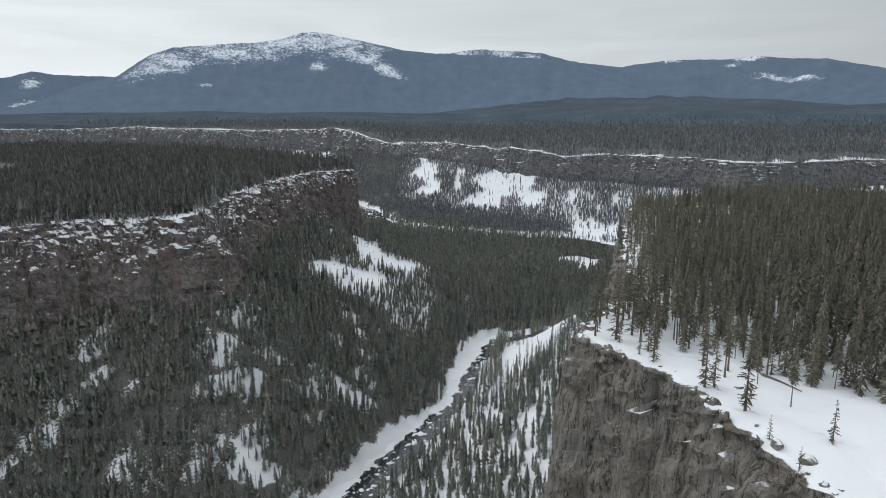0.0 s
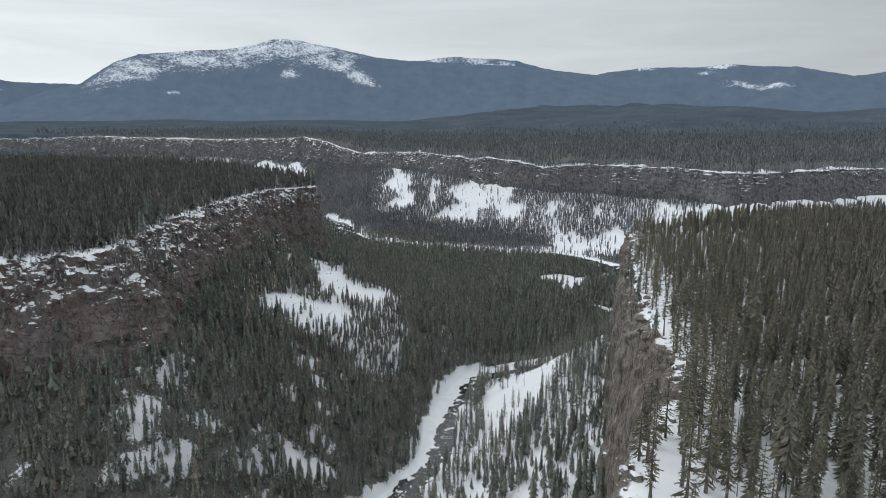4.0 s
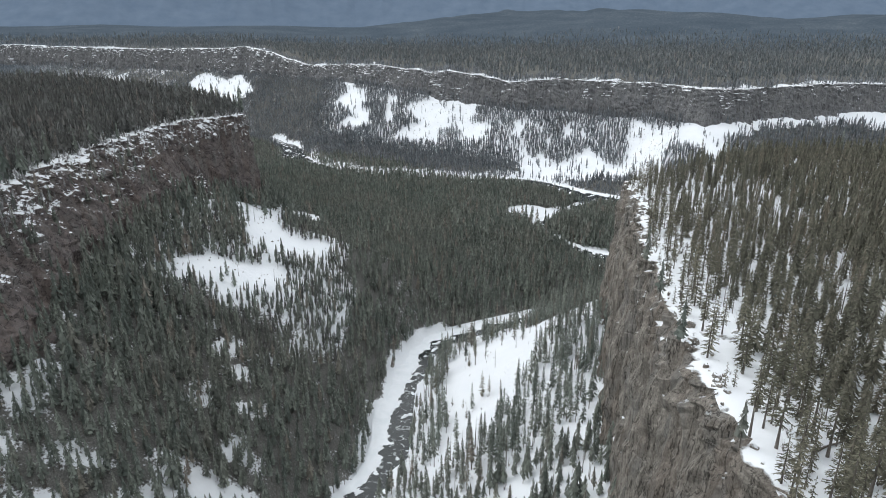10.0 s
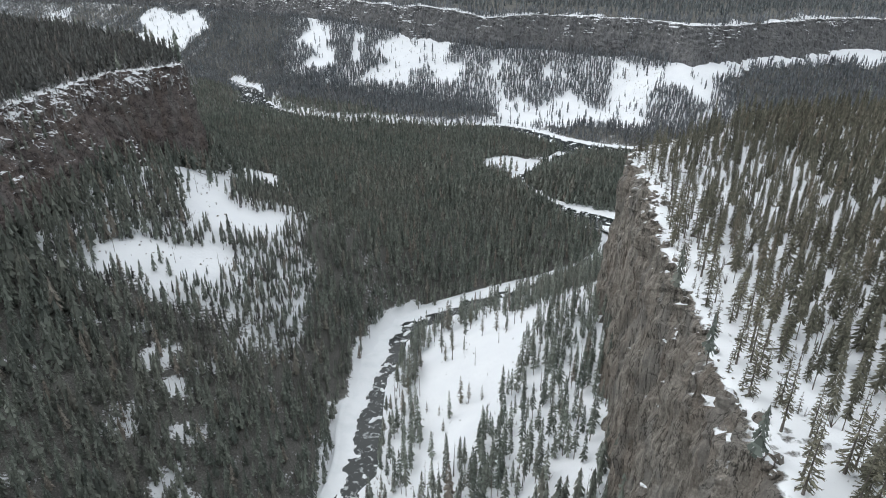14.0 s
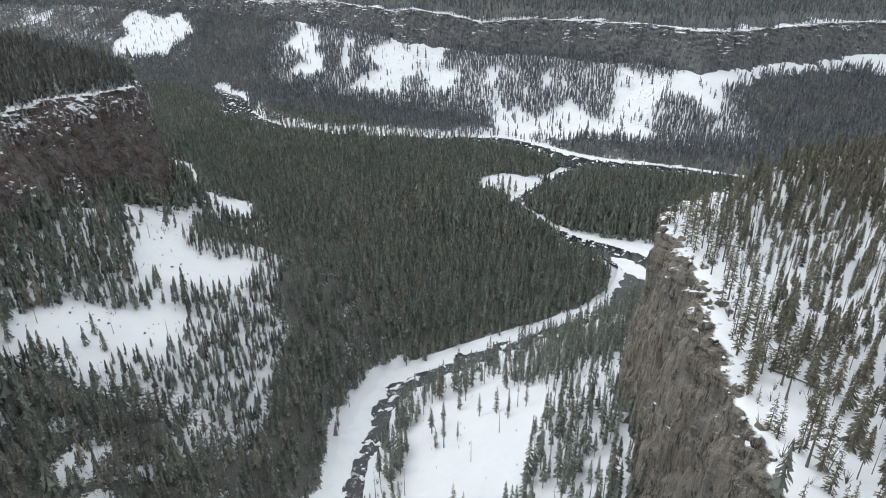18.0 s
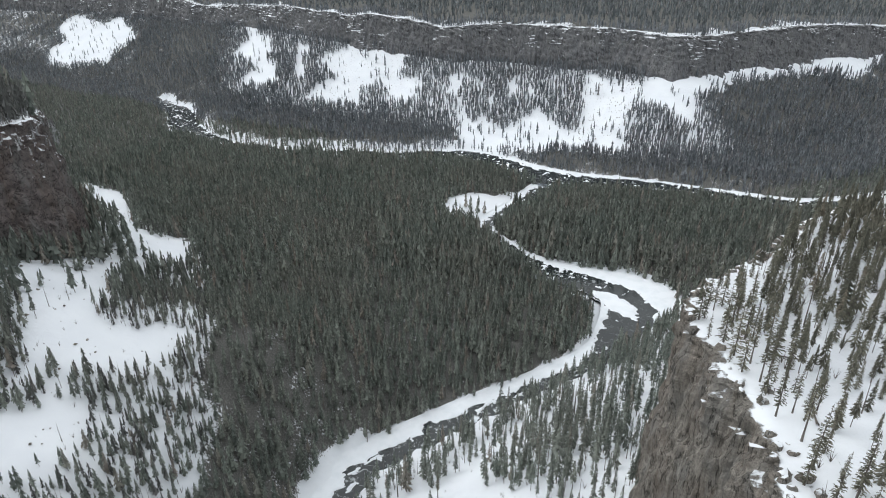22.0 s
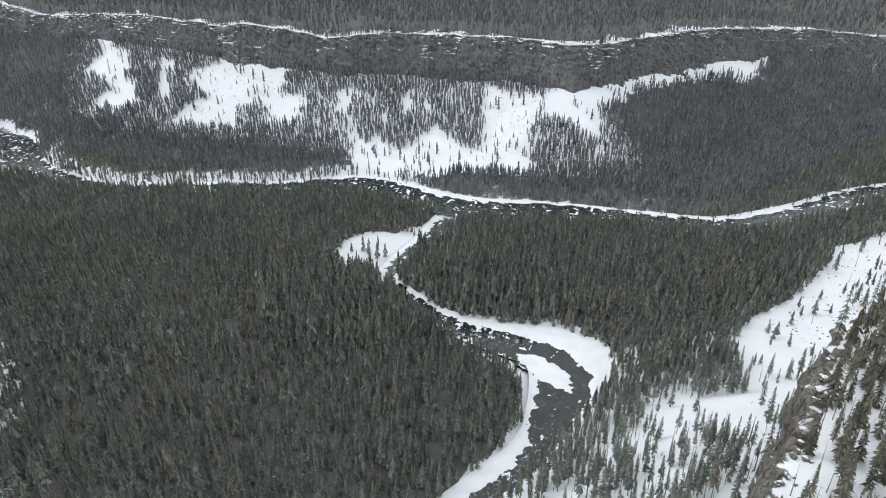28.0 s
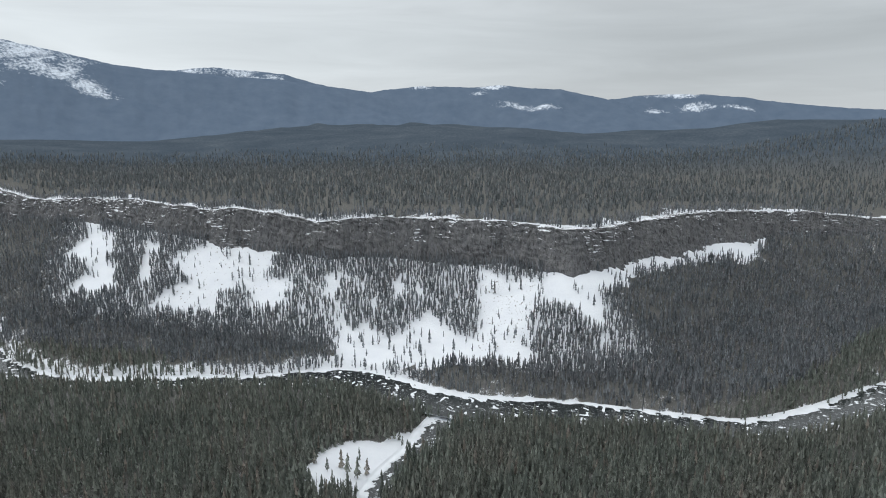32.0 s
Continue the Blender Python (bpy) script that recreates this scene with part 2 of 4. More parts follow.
def water():
    m = Mat("dark_river_water", 0.12, 0.5)
    foam = m.ramp(m.noise(0.28, 6, 0.65, (1, 1, 1), 1.2), (0.56, 0.0), (0.66, 1.0))
    foam = m.math("MULTIPLY", foam, m.attr("rapid"))
    deep = m.ramp(m.noise(0.08, 3), (0.3, (0.012, 0.016, 0.018)), (0.7, (0.030, 0.036, 0.036)))
    m.relief(m.noise(0.7, 5), 0.35, 0.25)
    m.put(m.math("ADD", m.math("MULTIPLY", foam, 0.6), 0.12), m.b.inputs["Roughness"])
    return m.colour(m.mix(foam, deep, (0.50, 0.54, 0.55)))


MAT_WATER = water()
ice = Mat("snow_covered_ice", 0.7)
ice.relief(ice.noise(0.5, 5), 0.4, 0.5)
MAT_ICE = ice.colour(ice.mix(ice.ramp(ice.noise(0.15, 5), (0.45, 0.0), (0.75, 0.6)), SNOW, (0.62, 0.67, 0.70)))


# ---- the plan ----
def curve(points, step):
    """A smooth line through the points, cut into even steps."""
    p = np.array(points, float)
    q = np.vstack([2 * p[0] - p[1], p, 2 * p[-1] - p[-2]])
    out = []
    for i in range(1, len(q) - 2):
        t = np.linspace(0, 1, 24, endpoint=False)[:, None]
        a, b, c, d = q[i - 1], q[i], q[i + 1], q[i + 2]
        out.append(b + 0.5 * t * (c - a + t * (2 * a - 5 * b + 4 * c - d + t * (3 * (b - c) + d - a))))
    out = np.vstack([*out, p[-1:]])
    s = np.concatenate([[0], np.cumsum(np.linalg.norm(np.diff(out, axis=0), axis=1))])
    at = np.arange(0, s[-1], step)
    return np.stack([np.interp(at, s, out[:, k]) for k in range(p.shape[1])], 1)


def apart_from(x, y, line):
    """Distance of points to an open line."""
    best = np.full(np.shape(x), 1e9)
    for (ax, ay), (bx, by) in zip(line[:-1, :2], line[1:, :2]):
        dx, dy = bx - ax, by - ay
        t = np.clip(((x - ax) * dx + (y - ay) * dy) / (dx * dx + dy * dy + 1e-9), 0, 1)
        best = np.minimum(best, (x - ax - t * dx) ** 2 + (y - ay - t * dy) ** 2)
    return np.sqrt(best)


def within(x, y, ring):
    """Signed distance to a closed ring: positive inside."""
    ring = np.asarray(ring, float)
    closed = np.vstack([ring, ring[:1]])
    inside = np.zeros(np.shape(x), bool)
    for (ax, ay), (bx, by) in zip(closed[:-1], closed[1:]):
        if ay != by:
            inside ^= ((ay > y) != (by > y)) & (x < (bx - ax) * (y - ay) / (by - ay) + ax)
    return np.where(inside, 1, -1) * apart_from(x, y, closed)


def smooth(a, b, v):
    t = np.clip((v - a) / (b - a), 0, 1)
    return t * t * (3 - 2 * t)


def rnd(x, y, seed=0):
    """Value noise in the plane, 0 to 1, at the scale of one unit."""
    def lattice(i, j):
        h = np.sin(i * 127.1 + j * 311.7 + seed * 74.7) * 43758.5453
        return h - np.floor(h)
    i, j = np.floor(x), np.floor(y)
    u, v = x - i, y - j
    u, v = u * u * (3 - 2 * u), v * v * (3 - 2 * v)
    return (lattice(i, j) * (1 - u) + lattice(i + 1, j) * u) * (1 - v) + (lattice(i, j + 1) * (1 - u) + lattice(i + 1, j + 1) * u) * v


def fractal(x, y, seed=0, octaves=4):
    total, size, weight = 0, 1.0, 0.0
    for k in range(octaves):
        total = total + rnd(x * size, y * size, seed + k) / size
        weight, size = weight + 1 / size, size * 2
    return total / weight


RIM_R = curve([(62, -330), (60, -200), (57, -90), (51, -20), (46, 6), (40, 26), (36, 42), (27, 54), (22, 65), (26, 80), (35, 95), (44, 114), (48, 138), (51, 160),
               (54, 185), (61, 222), (66, 248), (73, 275), (82, 300), (85, 320), (87, 340), (98, 351), (117, 363), (163, 394), (235, 412), (325, 395), (430, 335), (620, 240)], 1.5)
RIM_L = curve([(-520, -330), (-430, -120), (-370, 40), (-300, 160), (-250, 215), (-225, 240), (-190, 251), (-171, 264), (-176, 300), (-184, 345), (-183, 400),
               (-179, 440), (-170, 485), (-150, 515), (-141, 530), (-146, 550), (-180, 600), (-270, 700), (-420, 820), (-620, 900)], 1.5)
RIM_F = curve([(-2600, 2420), (-1500, 2120), (-900, 1860), (-560, 1680), (-420, 1580), (-303, 1490), (-171, 1395), (-50, 1285), (30, 1235), (89, 1200), (140, 1160), (188, 1140), (257, 1108), (310, 1075),
               (365, 1030), (390, 992), (444, 1002), (521, 1042), (610, 1080), (695, 1100), (806, 1115), (948, 1085), (1200, 1010), (1700, 900)], 2.5)
RING_R = np.vstack([RIM_R[::4], [(900, 100), (900, -600), (62, -600)]])
RING_L = np.vstack([RIM_L[::4], [(-1400, 1100), (-1400, -600), (-520, -600)]])
RING_F = np.vstack([RIM_F[::4], [(6000, 900), (6000, 7000), (-6000, 7000), (-6000, 2420)]])
STREAM = curve([(-250, -340), (-215, -220), (-180, -100), (-150, -30), (-120, 40), (-95, 110), (-75, 160), (-62, 200), (-48, 240), (-32, 276), (-24, 298), (-20, 320), (-20, 342), (-17, 368), (-13, 394), (-8, 417), (1, 431), (16, 442), (38, 454), (56, 463), (73, 471),
                (90, 478), (108, 487), (130, 498), (146, 511), (158, 525), (171, 540), (181, 554), (184, 572), (177, 589), (161, 601), (144, 615), (130, 631), (121, 652), (113, 676), (108, 698), (118, 720), (135, 741), (153, 760), (172, 787), (188, 806)], 2.0)
RIVER = curve([(-300, 1262), (-280, 1225), (-250, 1165), (-222, 1080), (-170, 1014), (-122, 978), (-64, 961), (-12, 946), (40, 931), (90, 924), (125, 912), (155, 885), (180, 850), (220, 817), (280, 792),
               (331, 758), (370, 732), (410, 712), (485, 718), (560, 735), (620, 742), (700, 738), (900, 745)], 3.0)


def stream_half(y):
    return np.interp(y, [150, 250, 276, 298, 320, 368, 394, 470, 498, 511, 525, 540, 554, 572, 590, 602, 615, 630, 650, 690, 720, 800],
                     [11.5, 11.5, 9.5, 9, 10, 11.5, 10, 9.5, 10, 11, 14, 18.5, 24, 28, 25, 18, 13, 9, 7, 6.5, 8, 11])


def river_half(x):
    return np.interp(x, [-310, -280, -240, -200, -140, 60, 120, 200, 300, 400, 480, 600], [3, 9, 21, 16, 9, 12, 22, 24, 20, 17, 16, 16])


def river_level(y):
    return np.interp(y, [-200, 200, 290, 412, 560, 700, 790, 1000, 1400], [33, 27, 24, 19.5, 15, 10.5, 7, 8, 12])


def top_right(x, y):
    return np.interp(y, [-100, 60, 220, 300, 400], [161, 158, 151, 147, 146]) + 3 * (fractal(x / 60, y / 60, 3) - 0.5)


def top_left(x, y):
    return 152.5 + 5 * (fractal(x / 80, y / 80, 5) - 0.5)


def top_far(x, y):
    near = np.interp(x, [-1600, -1400, -1230, -1023, -740, -510, -430, -390, -353, -258, -225, -110, -57, -5, 28, 88, 128, 190, 315, 390, 520, 600, 700, 780, 860, 950, 1400],
                     [148, 154, 160, 156, 154, 160, 165, 161, 152, 131, 133, 139, 135, 130, 134, 129, 120, 126, 128, 124, 121, 123, 120, 115, 112, 103, 100])
    return near + 6 * (fractal(x / 30, y / 30, 8) - 0.5)


def foot_right(d):
    return 92 - 0.72 * d


def foot_left(d, y):
    steep = np.maximum(104 - 1.0 * d, 66 - 0.22 * d)
    k = smooth(455, 545, y)
    return (121 - np.interp(y, [270, 330, 390], [0.78, 0.62, 0.47]) * d - 0.6 * np.maximum(d - 122, 0)) * (1 - k) + steep * k


def foot_far(d, x):
    return np.interp(x, [-600, -174, -60, -5, 60, 130, 300, 400], [118, 115, 108, 103, 98, 91, 89, 91]) - 0.55 * d


def zones(x, y):
    return within(x, y, RING_R), within(x, y, RING_L), within(x, y, RING_F), apart_from(x, y, STREAM[::4]) - stream_half(y) + 5 * (fractal(x / 13, y / 13, 14) - 0.5), apart_from(x, y, RIVER[::4]) - river_half(x) + 9 * (fractal(x / 24, y / 24, 15) - 0.5)


def height(x, y, zone):
    d_r, d_l, d_f, d_s, d_v = zone
    level = river_level(y)
    z = level + 7 * smooth(2, 34, np.minimum(d_s, d_v)) + 5 * (fractal(x / 70, y / 70, 11) - 0.5) * smooth(4, 44, np.minimum(d_s, d_v))
    foot = np.maximum(np.maximum(foot_right(np.maximum(-d_r, 4)), foot_left(np.maximum(-d_l, 22), y)), foot_far(np.maximum(-d_f, 20), x))
    foot = foot + 4 * (fractal(x / 35, y / 35, 12) - 0.5)
    k = 6.0
    z = np.where(np.abs(foot - z) < 40, k * np.logaddexp(z / k, foot / k), np.maximum(z, foot))
    bed = smooth(1, -2, d_s) + smooth(1, -2, d_v)
    z = z * (1 - np.clip(bed, 0, 1)) + (level - 2.0) * np.clip(bed, 0, 1)
    z = np.where(d_r > 4.5, top_right(x, y), z)
    z = np.where(d_l > 6, top_left(x, y), z)
    far = top_far(x, y) + 9 * smooth(4, 50, d_f) * fractal(x / 90, y / 90, 9)
    out = np.hypot(x, y)
    far = far + smooth(1400, 2600, out) * (136 + 24 * smooth(-300, -900, x) + 12 * (fractal(x / 400, y / 400, 20) - 0.5) - far)
    hills = (0.3 + 0.7 * smooth(-900, 500, x)) * smooth(2400, 3900, out) * (40 + 190 * fractal(x / 900, y / 900, 21, 5) ** 1.3)
    far = far + hills + 140 * np.exp(-((x - 2250) / 620) ** 2 - ((y - 1800) / 420) ** 2)
    return np.where(d_f > 6, far, z)


# ---- meshes from arrays ----
def mesh_from(name, verts, faces, mats, mat_index=None, shade=False, attrs=None):
    """A mesh from an array of points and an array of triangles or quads."""
    me = bpy.data.meshes.new(name)
    n, k = faces.shape
    me.vertices.add(len(verts))
    me.vertices.foreach_set("co", np.ascontiguousarray(verts, np.float32).ravel())
    me.loops.add(n * k)
    me.loops.foreach_set("vertex_index", np.ascontiguousarray(faces, np.int32).ravel())
    me.polygons.add(n)
    me.polygons.foreach_set("loop_start", np.arange(0, n * k, k, dtype=np.int32))
    for m in mats:
        me.materials.append(m)
    if mat_index is not None:
        me.polygons.foreach_set("material_index", np.ascontiguousarray(mat_index, np.int32))
    me.polygons.foreach_set("use_smooth", np.full(n, shade))
    for key, values in (attrs or {}).items():
        me.attributes.new(key, "FLOAT", "POINT").data.foreach_set("value", np.ascontiguousarray(values, np.float32))
    me.update(calc_edges=True)
    return me


def sheet(nu, nv):
    """Quads of a grid of nu by nv points, in rows of nv."""
    i = (np.arange(nu - 1)[:, None] * nv + np.arange(nv - 1)[None]).ravel()
    return np.stack([i, i + nv, i + nv + 1, i + 1], 1)


def spread(low, high, step, reach):
    """Even steps from low to high, and ever longer ones out to the reach."""
    side, d = [], step
    while sum(side) < reach:
        d *= 1.16
        side.append(d)
    arms = np.cumsum(side)
    return np.concatenate([low - arms[::-1], np.arange(low, high, step), high + arms])


# clearings of open snow: rings in the plan
CLEAR_PLATEAU = [[(20, 60), (24, 68), (40, 66), (51, 56), (57, 45), (66, 38), (84, 24), (96, -5), (85, -40), (50, -30), (38, 8), (34, 30), (30, 46)], [(50, 150), (60, 150), (62, 176), (54, 186)]]
CLEAR_STREAM = [[(-4, 282), (4, 297), (6, 356), (10, 384), (18, 401), (30, 404), (50, 404), (60, 372), (63, 348), (50, 332), (45, 324), (37, 304), (31, 292), (17, 287), (10, 276)],
                [(76, 744), (81, 753), (90, 766), (108, 771), (132, 775), (149, 790), (165, 794), (171, 787), (164, 773), (150, 763), (139, 750), (128, 738), (122, 730), (113, 723), (106, 714), (93, 714), (81, 713), (74, 721)],
                [(283, 552), (313, 568), (346, 577), (410, 610), (441, 634), (540, 650), (430, 522), (345, 503), (312, 503), (278, 503), (237, 486), (260, 520)],
                [(198, 509), (215, 508), (222, 497), (234, 492), (253, 496), (300, 503), (262, 462), (225, 446), (186, 438), (184, 475), (184, 490)]]
CLEAR_WEST = [[(-229, 741), (-205, 737), (-179, 717), (-165, 689), (-142, 633), (-131, 623), (-111, 617), (-98, 599), (-93, 583), (-104, 564), (-108, 538), (-113, 518), (-104, 485), (-101, 461), (-93, 455), (-81, 460), (-72, 466),
               (-61, 464), (-75, 441), (-89, 434), (-97, 428), (-109, 422), (-119, 442), (-137, 490), (-142, 532), (-138, 548), (-146, 582), (-172, 640)],
              [(-141, 376), (-135, 382), (-125, 388), (-127, 397), (-117, 396), (-104, 399), (-101, 406), (-100, 416), (-93, 420), (-87, 409), (-80, 392), (-85, 382), (-96, 380), (-103, 374), (-107, 363), (-113, 369), (-124, 371), (-130, 362)],
              [(-90, 244), (-76, 250), (-72, 262), (-86, 256)], [(-118, 190), (-105, 190), (-102, 178), (-112, 170)]]
CLEAR_FAR_WEST = [[(-581, 1616), (-557, 1643), (-518, 1614), (-473, 1563), (-444, 1567), (-404, 1500), (-392, 1470), (-419, 1436), (-423, 1405), (-455, 1440), (-503, 1448), (-560, 1494), (-568, 1552), (-538, 1553)], [(-830, 1760), (-790, 1765), (-770, 1720), (-815, 1725)],
                  [(-190, 1400), (-158, 1358), (-148, 1328), (-127, 1307), (-126, 1271), (-135, 1249), (-117, 1227), (-115, 1178), (-140, 1178), (-171, 1207), (-167, 1234), (-148, 1223), (-157, 1257), (-190, 1298), (-175, 1326), (-170, 1350)],
                  [(-88, 1262), (-68, 1251), (-62, 1229), (-72, 1226), (-72, 1170), (-87, 1175), (-86, 1228)],
                  [(-44, 1215), (-10, 1216), (0, 1234), (14, 1212), (79, 1183), (70, 1149), (61, 1133), (90, 1114), (83, 1074), (56, 1070), (38, 1076), (45, 1101), (39, 1124), (13, 1124), (6, 1084), (-19, 1105), (-44, 1116), (-69, 1125), (-52, 1149), (-23, 1160), (-49, 1182)]]
CLEAR_FAR_EAST = [[(136, 1052), (143, 1032), (146, 1000), (164, 1019), (176, 987), (201, 988), (230, 1013), (238, 988), (250, 972), (260, 949), (274, 949), (309, 900), (290, 870), (257, 897), (205, 902), (177, 927), (131, 940), (126, 992)],
                  [(131, 1106), (145, 1098), (137, 1062), (126, 1064)], [(206, 1068), (217, 1064), (212, 1036), (201, 1040)],
                  [(296, 1039), (315, 1032), (334, 994), (350, 981), (339, 954), (319, 936), (310, 900), (264, 930), (286, 998)],
                  [(354, 978), (393, 1000), (422, 974), (461, 989), (526, 1053), (550, 1064), (684, 1086), (725, 1099), (790, 1124), (757, 1080), (680, 1034), (667, 1052), (569, 1018), (475, 977), (435, 948), (401, 940), (396, 916), (378, 893), (358, 926), (342, 948)]]


def open_snow(x, y):
    """1 in the open clearings, 0 in the woods, with ragged edges."""
    wob = 8 * (fractal(x / 9, y / 9, 31) - 0.5)
    best = np.full(np.shape(x), -1e9)
    for rings in (CLEAR_PLATEAU, CLEAR_STREAM, CLEAR_WEST, CLEAR_FAR_WEST, CLEAR_FAR_EAST):
        for ring in rings:
            box = np.array(ring)
            near = (np.abs(x - box[:, 0].mean()) < np.ptp(box[:, 0]) + 20) & (np.abs(y - box[:, 1].mean()) < np.ptp(box[:, 1]) + 20)
            best[near] = np.maximum(best[near], within(x[near], y[near], ring))
    wob = wob + 15 * (fractal((x + 0.3 * y) / 8, (y - 0.6 * x) / 40, 33) - 0.5) * (y > 850)
    return smooth(-3, 3, best + wob)


def forest_edge(y):
    """Where the open western slope meets the thick woods of the valley floor."""
    return np.interp(y, [200, 300, 368, 420, 446, 475, 520, 558, 590, 617, 640, 690, 720, 760], [-88, -66, -52, -53, -57, -61, -76, -80, -93, -110, -143, -165, -182, -230])


def east_of_stream(x, y):
    return x > np.interp(y, STREAM[:, 1], STREAM[:, 0])


def north_bank(x, y, d_v):
    """1 on the thinly wooded strip along the far bank of the river."""
    line = np.interp(x, RIVER[:, 0], RIVER[:, 1])
    return smooth(30, 18, d_v) * (y > line) * smooth(-225, -200, x) * smooth(520, 420, x)


def ground_cover(x, y, zone, open_):
    """How much snow lies: 1 all white, 0 bare forest floor."""
    d_r, d_l, d_f, d_s, d_v = zone
    patch = fractal(x / 30, y / 30, 41)
    flat = np.where(d_f > 0, 0.12, 0.20 + 0.28 * patch)
    right = np.where(d_r > 0, 0.80 + 0.25 * (patch - 0.5), 0.85 * smooth(-190, -120, d_r) * east_of_stream(x, y) * (0.72 + 0.56 * patch))
    left = np.where(d_l > 0, 0.48 - 0.28 * smooth(6, 30, d_l), (0.80 * smooth(330, 400, y) * (0.65 + 0.7 * patch) + smooth(400, 330, y) * (0.22 + 0.48 * smooth(0.58, 0.70, fractal(x / 9, y / 9, 44)))) * smooth(6, -4, x - forest_edge(y)) * smooth(800, 740, y))
    crumbs = fractal(x / 7, y / 7, 43)
    far = np.where(d_f > 0, 0.95 - 0.85 * smooth(4, 34, d_f + 50 * (patch - 0.5) + 30 * (crumbs - 0.5)), 0.66 * smooth(-230, -120, d_f) * (0.70 + 0.6 * patch) * (1 - 0.75 * smooth(380, 470, x)) * (0.45 + 0.55 * smooth(-260, -150, x) + 0.2 * smooth(-330, -400, x)))
    c = np.maximum(np.maximum(flat, right), np.maximum(left, far))
    c = np.maximum(c, north_bank(x, y, d_v) * (0.30 + 0.65 * patch) * (1 - 0.5 * smooth(140, 240, x)))
    c = np.maximum(c, np.maximum(1.2 * smooth(2, -1, d_s), (0.35 + 1.1 * patch) * smooth(3, 0, d_v)))
    return np.maximum(c, 1.25 * open_)


gx, gy = spread(-1560, 960, 8.5, 3900), spread(-200, 2180, 8.5, 3400)
gxx, gyy = np.meshgrid(gx, gy, indexing="ij")
flatx, flaty = gxx.ravel(), gyy.ravel()
ground_zone = zones(flatx, flaty)
ground_z = height(flatx, flaty, ground_zone)
ground_open = open_snow(flatx, flaty)
ground_me = mesh_from("ground", np.stack([flatx, flaty, ground_z], 1), sheet(len(gx), len(gy)), [MAT_GROUND], shade=True,
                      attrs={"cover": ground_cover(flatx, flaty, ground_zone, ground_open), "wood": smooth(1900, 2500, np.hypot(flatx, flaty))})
ground = tagged(new("ground", ground_me), "snow-covered valley floor, slopes and plateaus with dark forest soil", "ground", kind="structure")


# ---- cliffs ----
def cliff(name, rim, top, foot, face, lean, rows, ledges, rough, mat, label, inner=16.0, ribs=2.2, bands=6, swing=0.0):
    """A rock face that hangs from a rim line: an inner strip on the plateau, the lip and the face with ledges down to its foot."""
    n = len(rim)
    tangent = np.gradient(rim, axis=0)
    for _ in range(3):
        tangent = (np.roll(tangent, 1, 0) + 2 * tangent + np.roll(tangent, -1, 0)) / 4
    tangent /= np.linalg.norm(tangent, axis=1)[:, None]
    side = np.stack([-tangent[:, 1], tangent[:, 0]], 1) * face
    s = np.arange(n) * np.linalg.norm(rim[1] - rim[0])
    wob = (swing * (fractal(s / 60, s * 0 + 5.1, 48) - 0.5) + 6 * (fractal(s / 17, s * 0 + 3.3, 51) - 0.5) + 6.5 * (fractal(s / 5, s * 0 + 8.3, 50, 3) - 0.5)) * rough
    wob = np.maximum(wob, -4.5)
    zt = top(rim[:, 0], rim[:, 1])
    zb = foot(rim[:, 0], rim[:, 1]) - 5
    cols = []
    for k, d in enumerate((-inner, -7.0, -4.0, -2.0)):  # the strip dips under the ground at its inner edge
        p = rim + side * (d + wob * k / 4)[:, None]
        cols.append(np.column_stack([p, (zt + 0.3 if k else top(p[:, 0], p[:, 1]) - 0.5) + (0.5, 0.5, 1.4, 2.2)[k] * (fractal(p[:, 0] / 3, p[:, 1] / 3, 52) - 0.5)]))
    for r in range(rows):
        v = r / (rows - 1)
        z = zt + (zb - zt) * v
        turn = bands * v + 3.2 * fractal(s / 19, s * 0 + v * 2.6, 53)
        step = (np.floor(turn) + smooth(0.55, 1.0, turn - np.floor(turn))) / bands - 1.3 / bands
        much = ledges * smooth(0.34, 0.60, fractal(s / 8, s * 0 + v * 7.5, 58))
        crag = rough * (3.6 * (fractal(s / 6, z / 7, 54, 3) - 0.5) + 2.2 * (fractal(s / 1.9, z / 5, 55, 2) - 0.5))
        pillar = np.floor(fractal(s / ribs, z / 60, 56, 2) * 5) / 5 * rough * 2.6 + 4.0 * rough * (fractal(s / 15, z / 120, 59, 2) - 0.5)
        brow = 4.5 * rough * (fractal(s / 3.5, s * 0 + v * 30, 49, 2) - 0.6) * smooth(0.3, 0.0, s * 0 + v)
        p = rim + side * (wob - brow + lean(rim) * (v * (1 - much) + np.clip(step, 0, 1.05) * much) + (crag + pillar) * min(1, v * 8 + 0.25))[:, None]
        cols.append(np.column_stack([p, z + 1.8 * (fractal(s / 2.3, s * 0 + r * 1.37, 57) - 0.5)]))
    verts = np.stack(cols, 1).reshape(-1, 3)
    quads = sheet(n, len(cols))
    me = mesh_from(name, verts, quads, [mat], shade=quads[:, 0] % len(cols) < 4)
    return tagged(new(name, me), label, "cliff", kind="structure")


